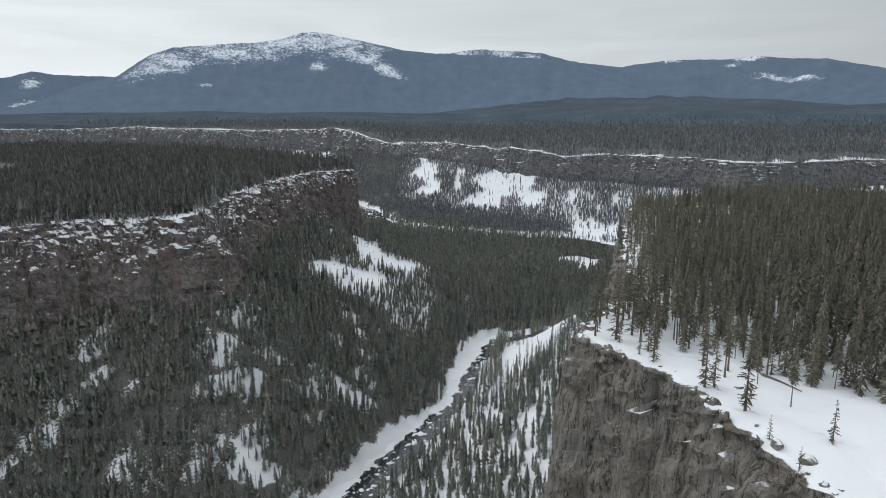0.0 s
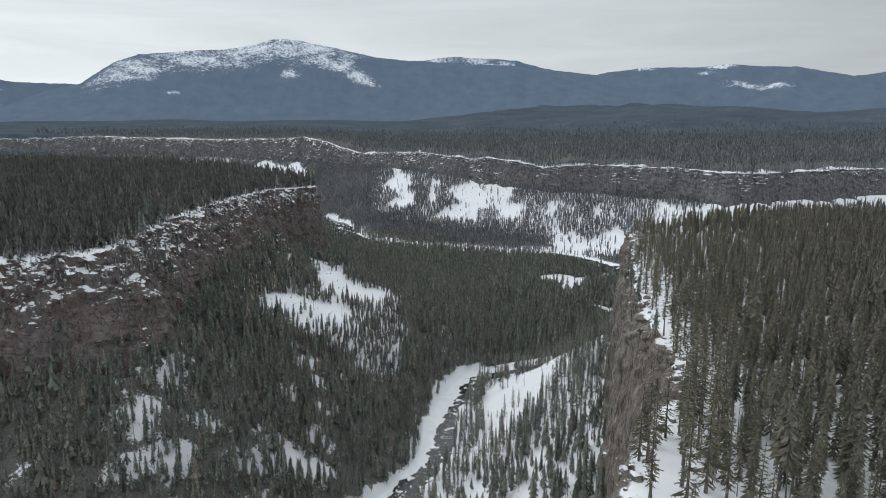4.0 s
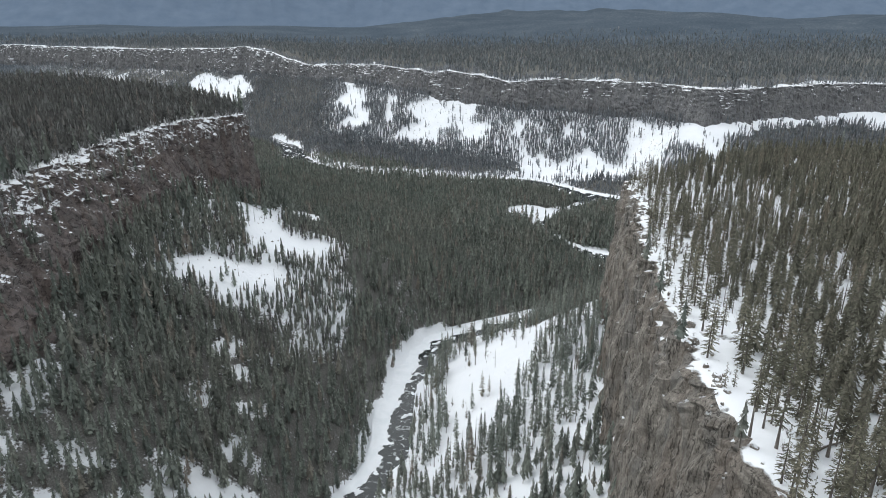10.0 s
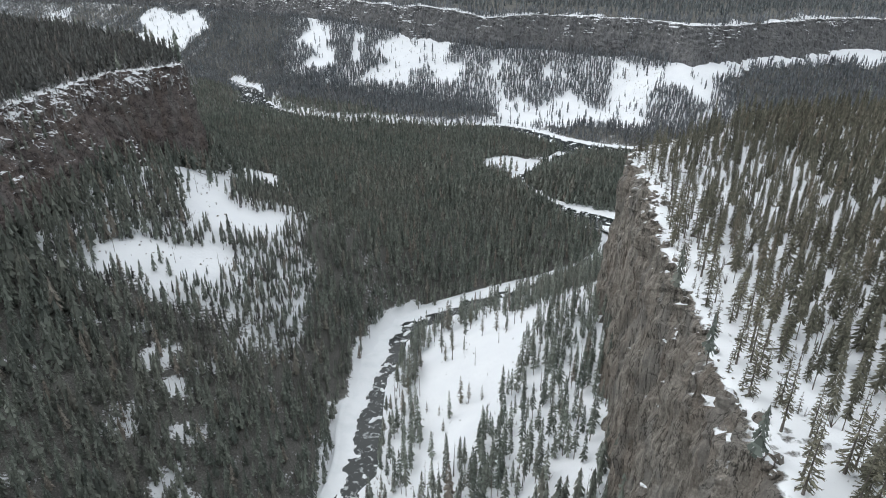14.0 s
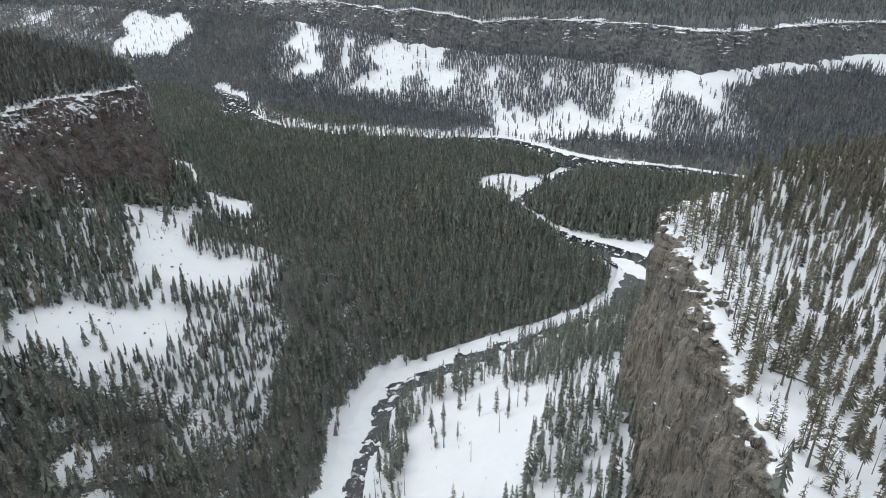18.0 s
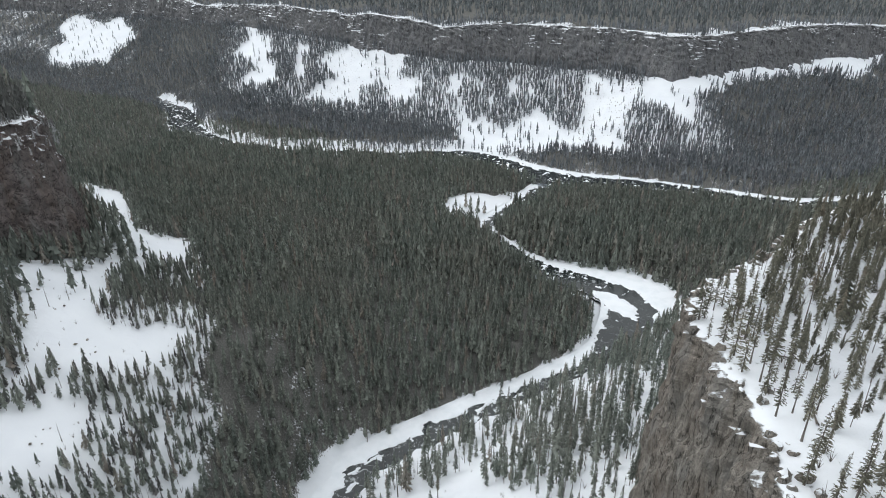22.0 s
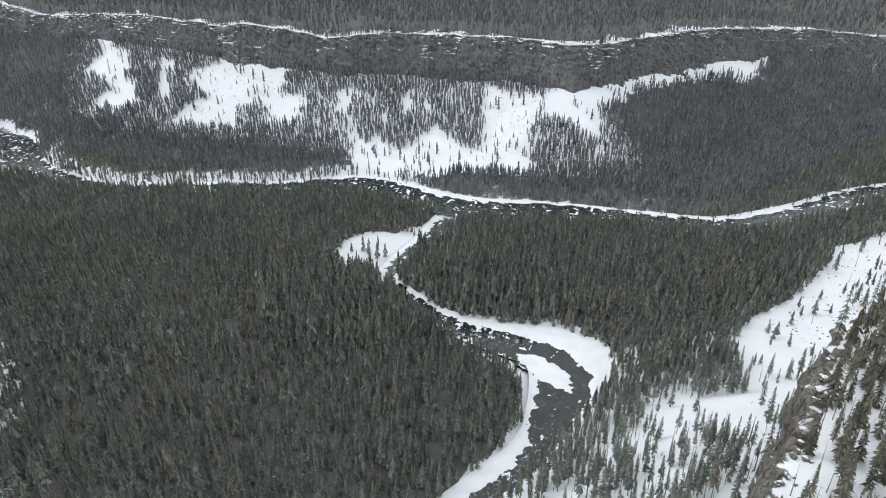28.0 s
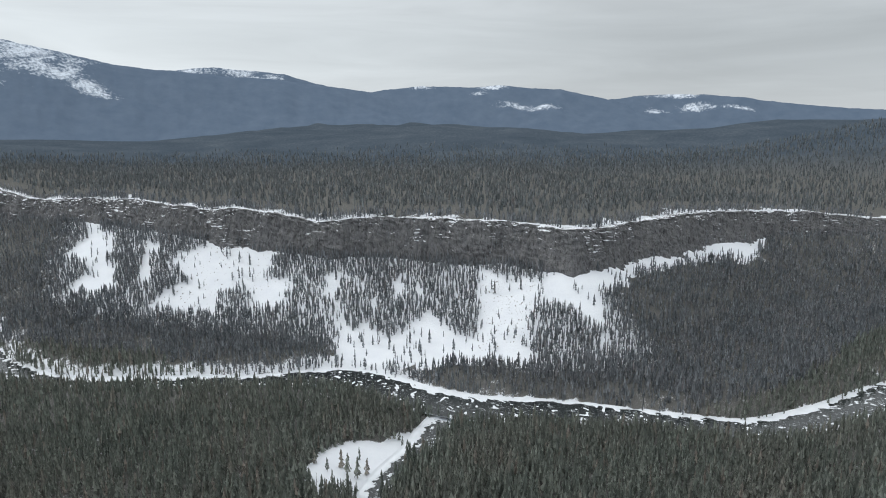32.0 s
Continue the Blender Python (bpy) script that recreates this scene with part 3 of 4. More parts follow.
cliff("cliff_right", RIM_R, top_right, lambda x, y: np.full(len(x), foot_right(3.0)), 1, lambda r: 7.0, 60, 0.35, 1.0, MAT_BASALT,
      "sheer grey-brown basalt cliff with vertical columns and a snowy edge")
cliff("cliff_left", RIM_L, top_left, lambda x, y: foot_left(28.0, y), -1, lambda r: np.interp(r[:, 1], [440, 500], [27.0, 9.0]), 40, 0.8, 1.0, MAT_LEDGES,
      "dark brown ledged rock face with snow on its ledges", ribs=4.0, bands=9)
cliff("cliff_far", RIM_F, top_far, lambda x, y: foot_far(28.0, x), -1, lambda r: 22.0, 34, 0.85, 1.15, MAT_FARROCK,
      "grey canyon wall with snowy ledges below a wooded plateau", ribs=5.0, bands=8, swing=24.0)


# ---- rivers ----
def channel(name, line, half, shift, opening, seed, label, ice_label, step=1.0, rapid=1.0):
    """A river: a sheet of snow-covered shore ice that dips under the open water, and the water itself."""
    tangent = np.gradient(line, axis=0)
    tangent /= np.linalg.norm(tangent, axis=1)[:, None]
    side = np.stack([tangent[:, 1], -tangent[:, 0]], 1)
    s = np.arange(len(line)) * np.linalg.norm(line[1] - line[0])
    d = np.linspace(-1, 1, int(30 / step) + 1)
    wide_at = half(line)
    p = line[:, None] + side[:, None] * (d[None] * wide_at[:, None])[..., None]
    x, y = p[..., 0], p[..., 1]
    level = river_level(line[:, 1])[:, None] + 0 * x
    mid, wide = shift(s, line)[:, None], opening(s, line)[:, None]
    gap = np.abs(d[None] * wide_at[:, None] - mid) - wide + (16.0 if seed > 75 else 8.0) * (fractal(x / 9, y / 9, seed, 4) - 0.5) + 4 * (fractal(x / 2.2, y / 2.2, seed + 3, 2) - 0.5)
    calm = smooth(515, 525, y) * smooth(600, 575, y) * (y > 0) * (seed < 75)
    chunk = smooth(0.63, 0.70, fractal((0.8 * x + 0.6 * y) / 4.4, (0.8 * y - 0.6 * x) / 3.1, seed + 9, 4) - 0.08 * calm) * 3.2
    island = 8.5 - np.hypot(((x - 169) * 0.96 + (y - 561) * 0.27) * 1.05, ((y - 561) * 0.96 - (x - 169) * 0.27) * 0.42) + 6 * (fractal(x / 4, y / 4, 77) - 0.5)
    gap = np.where(calm > 0, np.maximum(gap, island), gap)
    z = level + np.clip(np.maximum(gap * 0.45, chunk * 0.5 - 0.9), -1.2, 0.55) + 0.25 * (rnd(x / 3, y / 3, seed) - 0.5)
    z = z + 0.9 * smooth(0.88, 1.0, np.abs(d))[None]
    n = len(line)
    me = mesh_from("river_ice", np.stack([x, y, z], -1).reshape(-1, 3), sheet(n, len(d)), [MAT_ICE], shade=True)
    tagged(new("river_ice", me), ice_label, "ice", kind="structure")
    keep = d[::3]
    q = line[:, None] + side[:, None] * (keep[None] * wide_at[:, None])[..., None]
    lv = river_level(line[:, 1])[:, None] + 0 * q[..., 0]
    rough = rapid * np.clip(0.55 + 1.2 * (fractal(q[..., 0] / 25, q[..., 1] / 25, seed + 5) - 0.4), 0, 1)
    if seed < 75:  # the pool lies calm
        rough = rough * (1 - 0.85 * smooth(500, 530, q[..., 1]) * smooth(610, 580, q[..., 1]))
    me = mesh_from(name, np.stack([q[..., 0], q[..., 1], lv], -1).reshape(-1, 3), sheet(n, len(keep)), [MAT_WATER], shade=True, attrs={"rapid": rough.ravel()})
    tagged(new(name, me), label, "river", kind="structure")


channel("water_stream", curve(STREAM, 1.1), lambda l: stream_half(l[:, 1]) + np.interp(l[:, 1], [530, 560, 620, 650], [1.0, 2.5, 2.5, 1.5]),
        lambda s, l: np.interp(l[:, 1], [270, 300, 368, 420, 454, 490, 511, 540, 557, 572, 590, 606, 630, 700, 800], [2, 4, 7.5, 6.5, 5, 5, 0, -1, -7, -11, -13, -6, 1, 2, 2]),
        lambda s, l: np.interp(l[:, 1], [250, 280, 300, 368, 420, 454, 490, 511, 540, 557, 572, 590, 606, 630, 690, 740, 800], [9, 10, 7.5, 7, 6.5, 7.5, 7, 8.5, 14, 16.5, 15.5, 13, 11, 5, 4.5, 6, 8]), 71,
        "dark stream with rapids between shelves of shore ice", "white snow-covered shore ice along a dark stream")
channel("water_river", RIVER, lambda l: river_half(l[:, 0]) + 2, lambda s, l: 3 * np.sin(s / 50),
        lambda s, l: np.interp(l[:, 0], [-300, -270, -230, -190, -110, -60, 60, 120, 220, 300, 420, 600], [9, 20, 24, 14, 5, 6, 9, 19, 21, 17, 14, 14]), 81,
        "dark open river with foam and snow-covered banks", "snowy bank ice along the river under the canyon wall", step=1.3, rapid=0.8)


# ---- trees ----
def spire_tree(tiers, points, seed, wide=0.13, bare=0.10, trunk=True, slack=0.5):
    """A conifer of height 1: tiers of drooping pointed boughs, one triangle each, round a thin trunk."""
    r = np.random.RandomState(seed)
    pts, tris, slot = [], [], []
    if trunk:
        pts = [(0.012, 0, 0.0), (-0.006, 0.010, 0.0), (-0.006, -0.010, 0.0), (0, 0, 0.9)]
        tris, slot = [(0, 1, 3), (1, 2, 3), (2, 0, 3)], [1, 1, 1]
    for k in range(tiers):
        u = (k + 0.35 * r.rand()) / tiers
        z0 = bare + (0.95 - bare) * u
        rad = wide * (1 - 0.90 * u) ** 0.85 * (1.15 if k else 0.75)
        rise = min((0.95 - bare) / tiers * 1.55 + 0.02, 1.01 - z0)
        a0 = r.rand() * 6.283
        for j in range(points):
            a = a0 + 6.283 * (j + slack * (r.rand() - 0.5)) / points
            q, half = rad * (0.55 + 0.85 * r.rand()), 6.283 / points * (0.26 + 0.2 * r.rand())
            dz, b = rad * (0.7 * r.rand() - 0.2), len(pts)
            pts += [(0, 0, z0 + rise), (q * math.cos(a - half), q * math.sin(a - half), z0 - dz + 0.02 * r.rand()), (q * math.cos(a + half), q * math.sin(a + half), z0 - dz - 0.02 * r.rand())]
            tris.append((b, b + 1, b + 2))
            slot.append(0)
    return np.array(pts), np.array(tris), np.array(slot)


def low_tree(tiers, boughs, seed, wide=0.15, bare=0.12, full=0.36):
    """One conifer of height 1: whorls of kite-shaped boughs, each rolled and drooping its own way, round a thin trunk and a leader."""
    r = np.random.RandomState(seed)
    w0 = 0.011
    pts = [(w0 * math.cos(a), w0 * math.sin(a), 0.0) for a in (0, 2.1, 4.2)] + [(0, 0, 0.97)]
    tris, slot = [(0, 1, 3), (1, 2, 3), (2, 0, 3)], [1, 1, 1]
    for k in range(tiers):
        for j in range(boughs):
            u = (k + r.rand()) / tiers
            z0 = bare + (0.96 - bare) * u
            q = wide * (1 - 0.92 * u) ** 0.85 * (0.62 + 0.62 * r.rand()) * (1.0 if u > 0.12 else 0.75) + 0.012
            a = 6.283 * (j + 0.9 * r.rand()) / boughs + k * 2.4
            ca, sa = math.cos(a), math.sin(a)
            roll, w = (r.rand() - 0.5) * 1.3, full * q + 0.008
            cr, sr = math.cos(roll) * w, math.sin(roll) * w
            drop, b = 0.6 * r.rand() + 0.1, len(pts)
            m = 0.55 * q
            pts += [(0, 0, z0 + 0.02), (ca * m - sa * cr, sa * m + ca * cr, z0 - drop * m + sr),
                    (ca * q, sa * q, z0 - drop * q), (ca * m + sa * cr, sa * m - ca * cr, z0 - drop * m - sr)]
            tris += [(b, b + 1, b + 2), (b, b + 2, b + 3)]
            slot += [0, 0]
    b = len(pts)
    pts += [(0.020, 0, 0.90), (-0.012, 0.016, 0.90), (-0.012, -0.016, 0.90), (0, 0, 1.02)]
    tris += [(b, b + 1, b + 3), (b + 1, b + 2, b + 3), (b + 2, b, b + 3)]
    slot += [0, 0, 0]
    return np.array(pts), np.array(tris), np.array(slot)


def dead_tree(seed):
    """A bare grey trunk with a few short stubs."""
    r = np.random.RandomState(seed)
    pts, tris = [], []
    for k in range(5):
        z0, a, q = (0.0, 0.0, 0.0) if k == 0 else (0.35 + 0.12 * k, r.rand() * 6.28, 0.07)
        b, w = len(pts), 0.013 if k == 0 else 0.006
        tip = (0, 0, 0.95) if k == 0 else (q * math.cos(a), q * math.sin(a), z0 - 0.02)
        pts += [(w, 0, z0), (-w / 2, w, z0), (-w / 2, -w, z0), tip]
        tris += [(b, b + 1, b + 3), (b + 1, b + 2, b + 3), (b + 2, b, b + 3)]
    return np.array(pts), np.array(tris), np.ones(len(tris), int)


KINDS = {
    "close": [low_tree(26, 6, 50 + i, w * 0.95, b, 0.115) for i, (w, b) in enumerate(((0.125, 0.08), (0.14, 0.12), (0.11, 0.25), (0.12, 0.34), (0.15, 0.05), (0.115, 0.42)))] + [dead_tree(3)],
    "slim": [low_tree(17, 5, 80 + i, w * 0.95, b, 0.16) for i, (w, b) in enumerate(((0.12, 0.08), (0.135, 0.12), (0.105, 0.22), (0.115, 0.30)))] + [dead_tree(4)],
    "near": [spire_tree(13, 6, 100 + i, w * 0.88, b) for i, (w, b) in enumerate(((0.125, 0.08), (0.14, 0.10), (0.11, 0.14), (0.12, 0.22), (0.15, 0.06), (0.105, 0.28), (0.13, 0.16)))] + [dead_tree(1)],
    "middle": [spire_tree(7, 4, 200 + i, w, b) for i, (w, b) in enumerate(((0.13, 0.06), (0.145, 0.08), (0.115, 0.12), (0.125, 0.18), (0.155, 0.05)))] + [dead_tree(2)],
    "sapling": [spire_tree(8, 4, 250 + i, w, b) for i, (w, b) in enumerate(((0.10, 0.06), (0.12, 0.12), (0.09, 0.22)))] + [dead_tree(5)],
    "far": [spire_tree(4, 3, 300 + i, w, b, False) for i, (w, b) in enumerate(((0.125, 0.04), (0.145, 0.06), (0.11, 0.12), (0.10, 0.20)))],
    "farther": [spire_tree(3, 3, 400 + i, w, 0.02, False) for i, w in enumerate((0.14, 0.18))],
}


def forest(name, x, y, z, tall, kind, mat, label, seed=1):
    """Many conifers as one object."""
    r = np.random.RandomState(seed)
    if not len(x):
        return
    pts, tris, slots, tints, start = [], [], [], [], 0
    shapes = KINDS[kind]
    pick = r.randint(0, len(shapes), len(x))
    for k, (p, t, sl) in enumerate(shapes):
        who = np.where(pick == k)[0]
        if not len(who):
            continue
        a, h = r.rand(len(who)) * 6.28, tall[who]
        fat = h * (0.85 + 0.35 * r.rand(len(who)))
        c, s = np.cos(a)[:, None], np.sin(a)[:, None]
        lean = (r.rand(len(who), 2) - 0.5) * 0.05
        px = (p[None, :, 0] * c - p[None, :, 1] * s) * fat[:, None] + x[who][:, None] + lean[:, :1] * p[None, :, 2] * h[:, None]
        py = (p[None, :, 0] * s + p[None, :, 1] * c) * fat[:, None] + y[who][:, None] + lean[:, 1:] * p[None, :, 2] * h[:, None]
        pz = p[None, :, 2] * h[:, None] + z[who][:, None] - 0.3
        pts.append(np.stack([px, py, pz], -1).reshape(-1, 3))
        tris.append((t[None] + (start + np.arange(len(who)) * len(p))[:, None, None]).reshape(-1, 3))
        slots.append(np.tile(sl, len(who)))
        tints.append(np.repeat(r.rand(len(who)), len(p)))
        start += len(who) * len(p)
    me = mesh_from(name, np.concatenate(pts), np.concatenate(tris), [mat, MAT_BARK], np.concatenate(slots), attrs={"tint": np.concatenate(tints)})
    return tagged(new(name, me), label, "forest", kind="stuff")


def scatter(x0, x1, y0, y1, step, seed):
    r = np.random.RandomState(seed)
    a, b = np.meshgrid(np.arange(x0, x1, step), np.arange(y0, y1, step), indexing="ij")
    a = a + (r.rand(*a.shape) - 0.5) * step * 0.95
    b = b + (r.rand(*b.shape) - 0.5) * step * 0.95
    return a.ravel(), b.ravel(), r.rand(a.size)


def wooded(x, y, zone, open_):
    """The chance of a tree at each place."""
    d_r, d_l, d_f, d_s, d_v = zone
    patch = fractal(x / 26, y / 26, 61)
    grove = smooth(0.34, 0.6, fractal(x / 13, y / 13, 62))
    p = np.full(np.shape(x), 0.97)
    slope_r = np.where(y < 470, smooth(150, 115, -d_r), smooth(90, 70, -d_r)) * (d_r < 0) * east_of_stream(x, y)
    p = p * (1 - slope_r) + slope_r * (0.50 - 0.14 * smooth(290, 250, y) - 0.26 * smooth(395, 425, y) + 0.2 * smooth(20, 10, -d_r) + 0.48 * smooth(0.40, 0.58, fractal(x / 12, y / 12, 65)))
    slope_l = smooth(6, -6, x - forest_edge(y)) * (d_l < 0) * smooth(330, 400, y) * smooth(800, 740, y)
    p = p * (1 - slope_l) + slope_l * (0.72 + 0.28 * smooth(0.40, 0.56, fractal(x / 11, y / 17, 64)))
    foot_l = np.where(y < 480, smooth(72, 52, -d_l), smooth(46, 34, -d_l)) * (d_l < 0)
    p = p * (1 - foot_l) + foot_l * 0.9
    low_l = smooth(170, 120, -d_l) * (d_l < 0) * smooth(400, 330, y)
    p = p * (1 - low_l) + low_l * (0.99 - 0.30 * smooth(0.58, 0.68, fractal(x / 9, y / 9, 44)))
    slope_f = smooth(230, 180, -d_f) * (d_f < 0) * smooth(470, 380, x)
    foot_f = smooth(64, 44, -d_f) * (d_f < 0)
    streak = smooth(0.38, 0.62, fractal((x + 0.3 * y) / 10, (y - 0.6 * x) / 60, 63))
    p = p * (1 - slope_f) + slope_f * np.maximum(np.maximum(0.62 + 0.36 * streak, 0.97 * foot_f), 0.88 * smooth(-105, -135, d_f))
    p = np.where(d_r > 0, 0.74 - 0.06 * smooth(165, 200, y) + 0.20 * smooth(6, 16, d_r) + 0.32 * smooth(18, 45, d_r) + 0.30 * smooth(130, 60, y) * smooth(4, 12, d_r) + 0.45 * (grove - 0.5) + 0.34 * smooth(85, 100, y) * smooth(190, 165, y) + 0.4 * smooth(325, 340, y) * smooth(40, 20, d_r), p)
    bank = (d_s < 9) & (d_r > -130) & (y < 480)
    p = np.where(bank, np.where(y < 425, 0.75, 0.45) * p, p)
    p = np.where(d_l > 0, 0.45 + 0.5 * smooth(2, 7, d_l), p)
    p = np.where(d_f > 0, 0.20 + 0.45 * smooth(0.4, 0.6, fractal(x / 16, y / 16, 68)) + 0.25 * smooth(15, 30, d_f), p)
    p = p * (1 - 0.30 * north_bank(x, y, d_v))
    p = np.where((np.abs(d_r) < 1.2) | ((d_l < -1) & (d_l > np.where(y < 470, -4, -11))) | ((d_f < 0.5) & (d_f > -4)), 0.0, p)
    p = np.where((d_l <= -4) & (d_l > -22) & (y < 470), 0.12 + 0.50 * smooth(0.52, 0.64, fractal(x / 12, y / 12, 45)), p)
    p = np.where((d_f <= -4) & (d_f > -18), 0.08 + 0.62 * smooth(0.50, 0.62, fractal(x / 20, y / 20, 46)), p)
    p = p * smooth(-1, 1.5, d_s) * smooth(-3, 3, d_v)
    open_ = np.where(d_l < 0, open_ * np.where(y < 480, smooth(30, 56, -d_l), smooth(18, 34, -d_l)), open_)
    open_ = np.where((d_r > 0) & (y > 48), 0.72 * open_, open_)
    return p * (1 - 0.945 * open_) * (0.80 + 0.32 * patch)


tx, ty, tr = scatter(-760, 960, -40, 1640, 3.3, 5)
# woods hidden behind the far rim or never in view are left out
zone = zones(tx, ty)
thin = np.where((zone[1] > 60) | ((np.hypot(tx - 30, ty - 300) > 560) & ((zone[2] < -190) | (tx > 450))), 0.66, 1.0)
keep = (tr < thin * wooded(tx, ty, zone, open_snow(tx, ty))) & (zone[2] < 25) & (zone[0] < 330) & (zone[1] < 260) & ((np.abs(tx) < 700) | (ty > 600)) & (np.abs(tx) < 160 + 0.85 * (ty + 80))
tx, ty, zone = tx[keep], ty[keep], [q[keep] for q in zone]
tz = height(tx, ty, zone)
for d, top in ((zone[0], top_right), (zone[1], top_left), (zone[2], top_far)):
    tz = np.where((d > -1.5) & (d <= 7), top(tx, ty) + 0.1, tz)
ledge_l, ledge_f = (zone[1] <= -4) & (zone[1] > -22) & (ty < 470), (zone[2] <= -4) & (zone[2] > -18)
share = np.where(ledge_l, -zone[1] / 30, -zone[2] / 24)
tz = np.where(ledge_l, top_left(tx, ty) + (foot_left(28.0, ty) - 5 - top_left(tx, ty)) * share - 1.0, tz)
tz = np.where(ledge_f, top_far(tx, ty) + (foot_far(28.0, tx) - 5 - top_far(tx, ty)) * share - 1.0, tz)
tr = np.random.RandomState(6).rand(len(tx))
tall = 7.8 + 6.2 * tr ** 1.2 + 5 * (fractal(tx / 40, ty / 40, 66) - 0.5)
tall = np.where(zone[0] > 0, tall * np.interp(ty, [90, 160, 240], [1.15, 1.02, 0.88]), tall)
tall = np.where((zone[1] < -30) & (tx < forest_edge(ty) + 4) & (ty > 350), tall * 0.78, tall)
tall = np.where(tr > 0.96, tall * 1.2, tall)
tall = np.where((zone[1] < 0) & (zone[1] > -62) & (ty > 300), tall * 1.25, tall)
tall = np.where((ty > 600) & (ty < 740) & (tx > 20) & (tx < 230), tall * 1.3, tall)
tall = np.where(ledge_l | ledge_f, tall * 0.62, tall)
track = apart_from(tx, ty, np.array([(0, -80), (5, 130), (20, 250), (50, 360)], float))
rim_zone = (zone[0] > 0) & (zone[0] < 26) & (ty > -10) & (ty < 345)
SINGLE = np.where(rim_zone)[0]
SINGLE = SINGLE[np.argsort(zone[0][SINGLE])][:290]
rest = np.ones(len(tx), bool)
rest[SINGLE] = False
blur = track + 110 * (np.random.RandomState(17).rand(len(tx)) - 0.5)
grade = np.where(zone[0] > 0, np.where(track < 200, 0, 1), np.where(blur < 200, 0, np.where(blur < 430, 1, 2)))
grade = np.where((zone[0] > 0) & (zone[0] < 60) & (track < 100), 3, grade)
talus = (zone[0] < 0) & (zone[0] > -110) & (ty > 250) & (ty < 520) & (tx < 330) & (zone[3] > 3)
grade = np.where(talus, 4, grade)
tall = np.where(talus, tall * 1.22, tall)
grade = np.where((zone[1] > 0) & (track > 150), np.maximum(1, np.where(zone[1] > 60, 2, 1)), grade)
woods = [("plateau_forest", zone[0] > 0, MAT_PINE, "olive-green pine forest on the snowy plateau"),
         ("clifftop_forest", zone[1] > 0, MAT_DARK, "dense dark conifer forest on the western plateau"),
         ("rim_forest", zone[2] > 0, MAT_HAZY_SPRUCE, "row of conifers along the far canyon rim"),
         ("slope_forest", (zone[2] <= 0) & (zone[2] > -240), MAT_HAZY_SPRUCE, "dark conifers between snow chutes under the canyon wall"),
         ("valley_forest", np.maximum(np.maximum(zone[0], zone[1]), zone[2] + 240) <= 0, MAT_SPRUCE, "dense dark green spruce forest on the valley floor")]
for i, (name, mask, mat, label) in enumerate(woods):
    for g, kind in enumerate(("near", "middle", "far", "close", "slim")):
        w = mask & rest & (grade == g)
        forest(name, tx[w], ty[w], tz[w], tall[w], kind, mat, label, 10 * i + g)

# young slender trees on the open western slope
yx, yy, yr = scatter(-160, -50, 330, 640, 2.3, 27)
yzone = zones(yx, yy)
yk = (yr < 0.50) & (yx < forest_edge(yy) + 2) & (yzone[1] < -34) & (open_snow(yx, yy) < 0.35) & (fractal(yx / 10, yy / 10, 69) > 0.40)
yx, yy = yx[yk], yy[yk]
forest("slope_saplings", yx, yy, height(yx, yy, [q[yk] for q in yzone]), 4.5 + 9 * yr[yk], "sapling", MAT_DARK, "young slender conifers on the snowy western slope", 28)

# woods to the south, behind the start of the flight
sx, sy, sr = scatter(-620, 620, -340, 320, 7.5, 25)
szone = zones(sx, sy)
sk = (sr < 0.8) & ((sy < -40) | (np.abs(sx) >= 160 + 0.85 * (sy + 80))) & (szone[3] > 2) & (np.abs(szone[0]) > 7) & ((szone[1] > 4) | (szone[1] < -26)) & (open_snow(sx, sy) < 0.5)
sx, sy = sx[sk], sy[sk]
forest("valley_forest", sx, sy, height(sx, sy, [q[sk] for q in szone]), 9 + 8 * sr[sk], "farther", MAT_SPRUCE, "dense conifer forest in the canyon and on its edges", 26)

# woods on the canyon side far to the west
wx, wy, wr = scatter(-1300, -380, 1200, 2100, 6.5, 15)
wzone = zones(wx, wy)
wk = (wr < 0.75) & ((wx < -745) | (wy > 1632)) & (wzone[2] < 25) & (wzone[4] > 2)
wx, wy = wx[wk], wy[wk]
forest("slope_forest", wx, wy, height(wx, wy, [q[wk] for q in wzone]), 9 + 7 * wr[wk], "far", MAT_HAZY_SPRUCE, "dark conifers on the far western canyon side", 16)

# frosted bushes along the edge of the western cliff
MAT_FROST = foliage("frosted_twigs", (0.20, 0.20, 0.20), (0.42, 0.43, 0.44), (0.5, 0.5, 0.5))
bx, by, br = scatter(-420, -110, 100, 640, 2.6, 12)
bd = within(bx, by, RING_L)
bk = (bd > -9) & (bd < 10) & (br < 0.85)
bx, by, bd = bx[bk], by[bk], bd[bk]
forest("frosted_bushes", bx, by, top_left(bx, by) - np.clip(-bd, 0, 9) * 1.5, 2.2 + 3.5 * np.random.RandomState(13).rand(len(bx)), "middle", MAT_FROST, "pale frosted bushes and saplings along the cliff edge", 14)

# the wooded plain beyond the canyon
# bluer than the valley spruce: the needle colour carries the haze out here
MAT_HAZY_PLAIN = foliage("hazy_plain_needles", (0.122, 0.140, 0.148), (0.205, 0.226, 0.234), (0.25, 0.24, 0.235))
fx, fy, fr = scatter(-1900, 2500, 900, 3000, 12.5, 7)
fz = within(fx, fy, RING_F)
ok = (fz > 24) & ((fz > 55) | (fr < 0.45)) & (np.hypot(fx, fy) < 2500 + 500 * fr) & (np.abs(fx - 0.35 * fy) < 260 + 0.95 * fy) & (np.random.RandomState(9).rand(len(fx)) < np.interp(np.hypot(fx, fy), [1000, 1800, 3000], [0.97, 0.8, 0.45]))
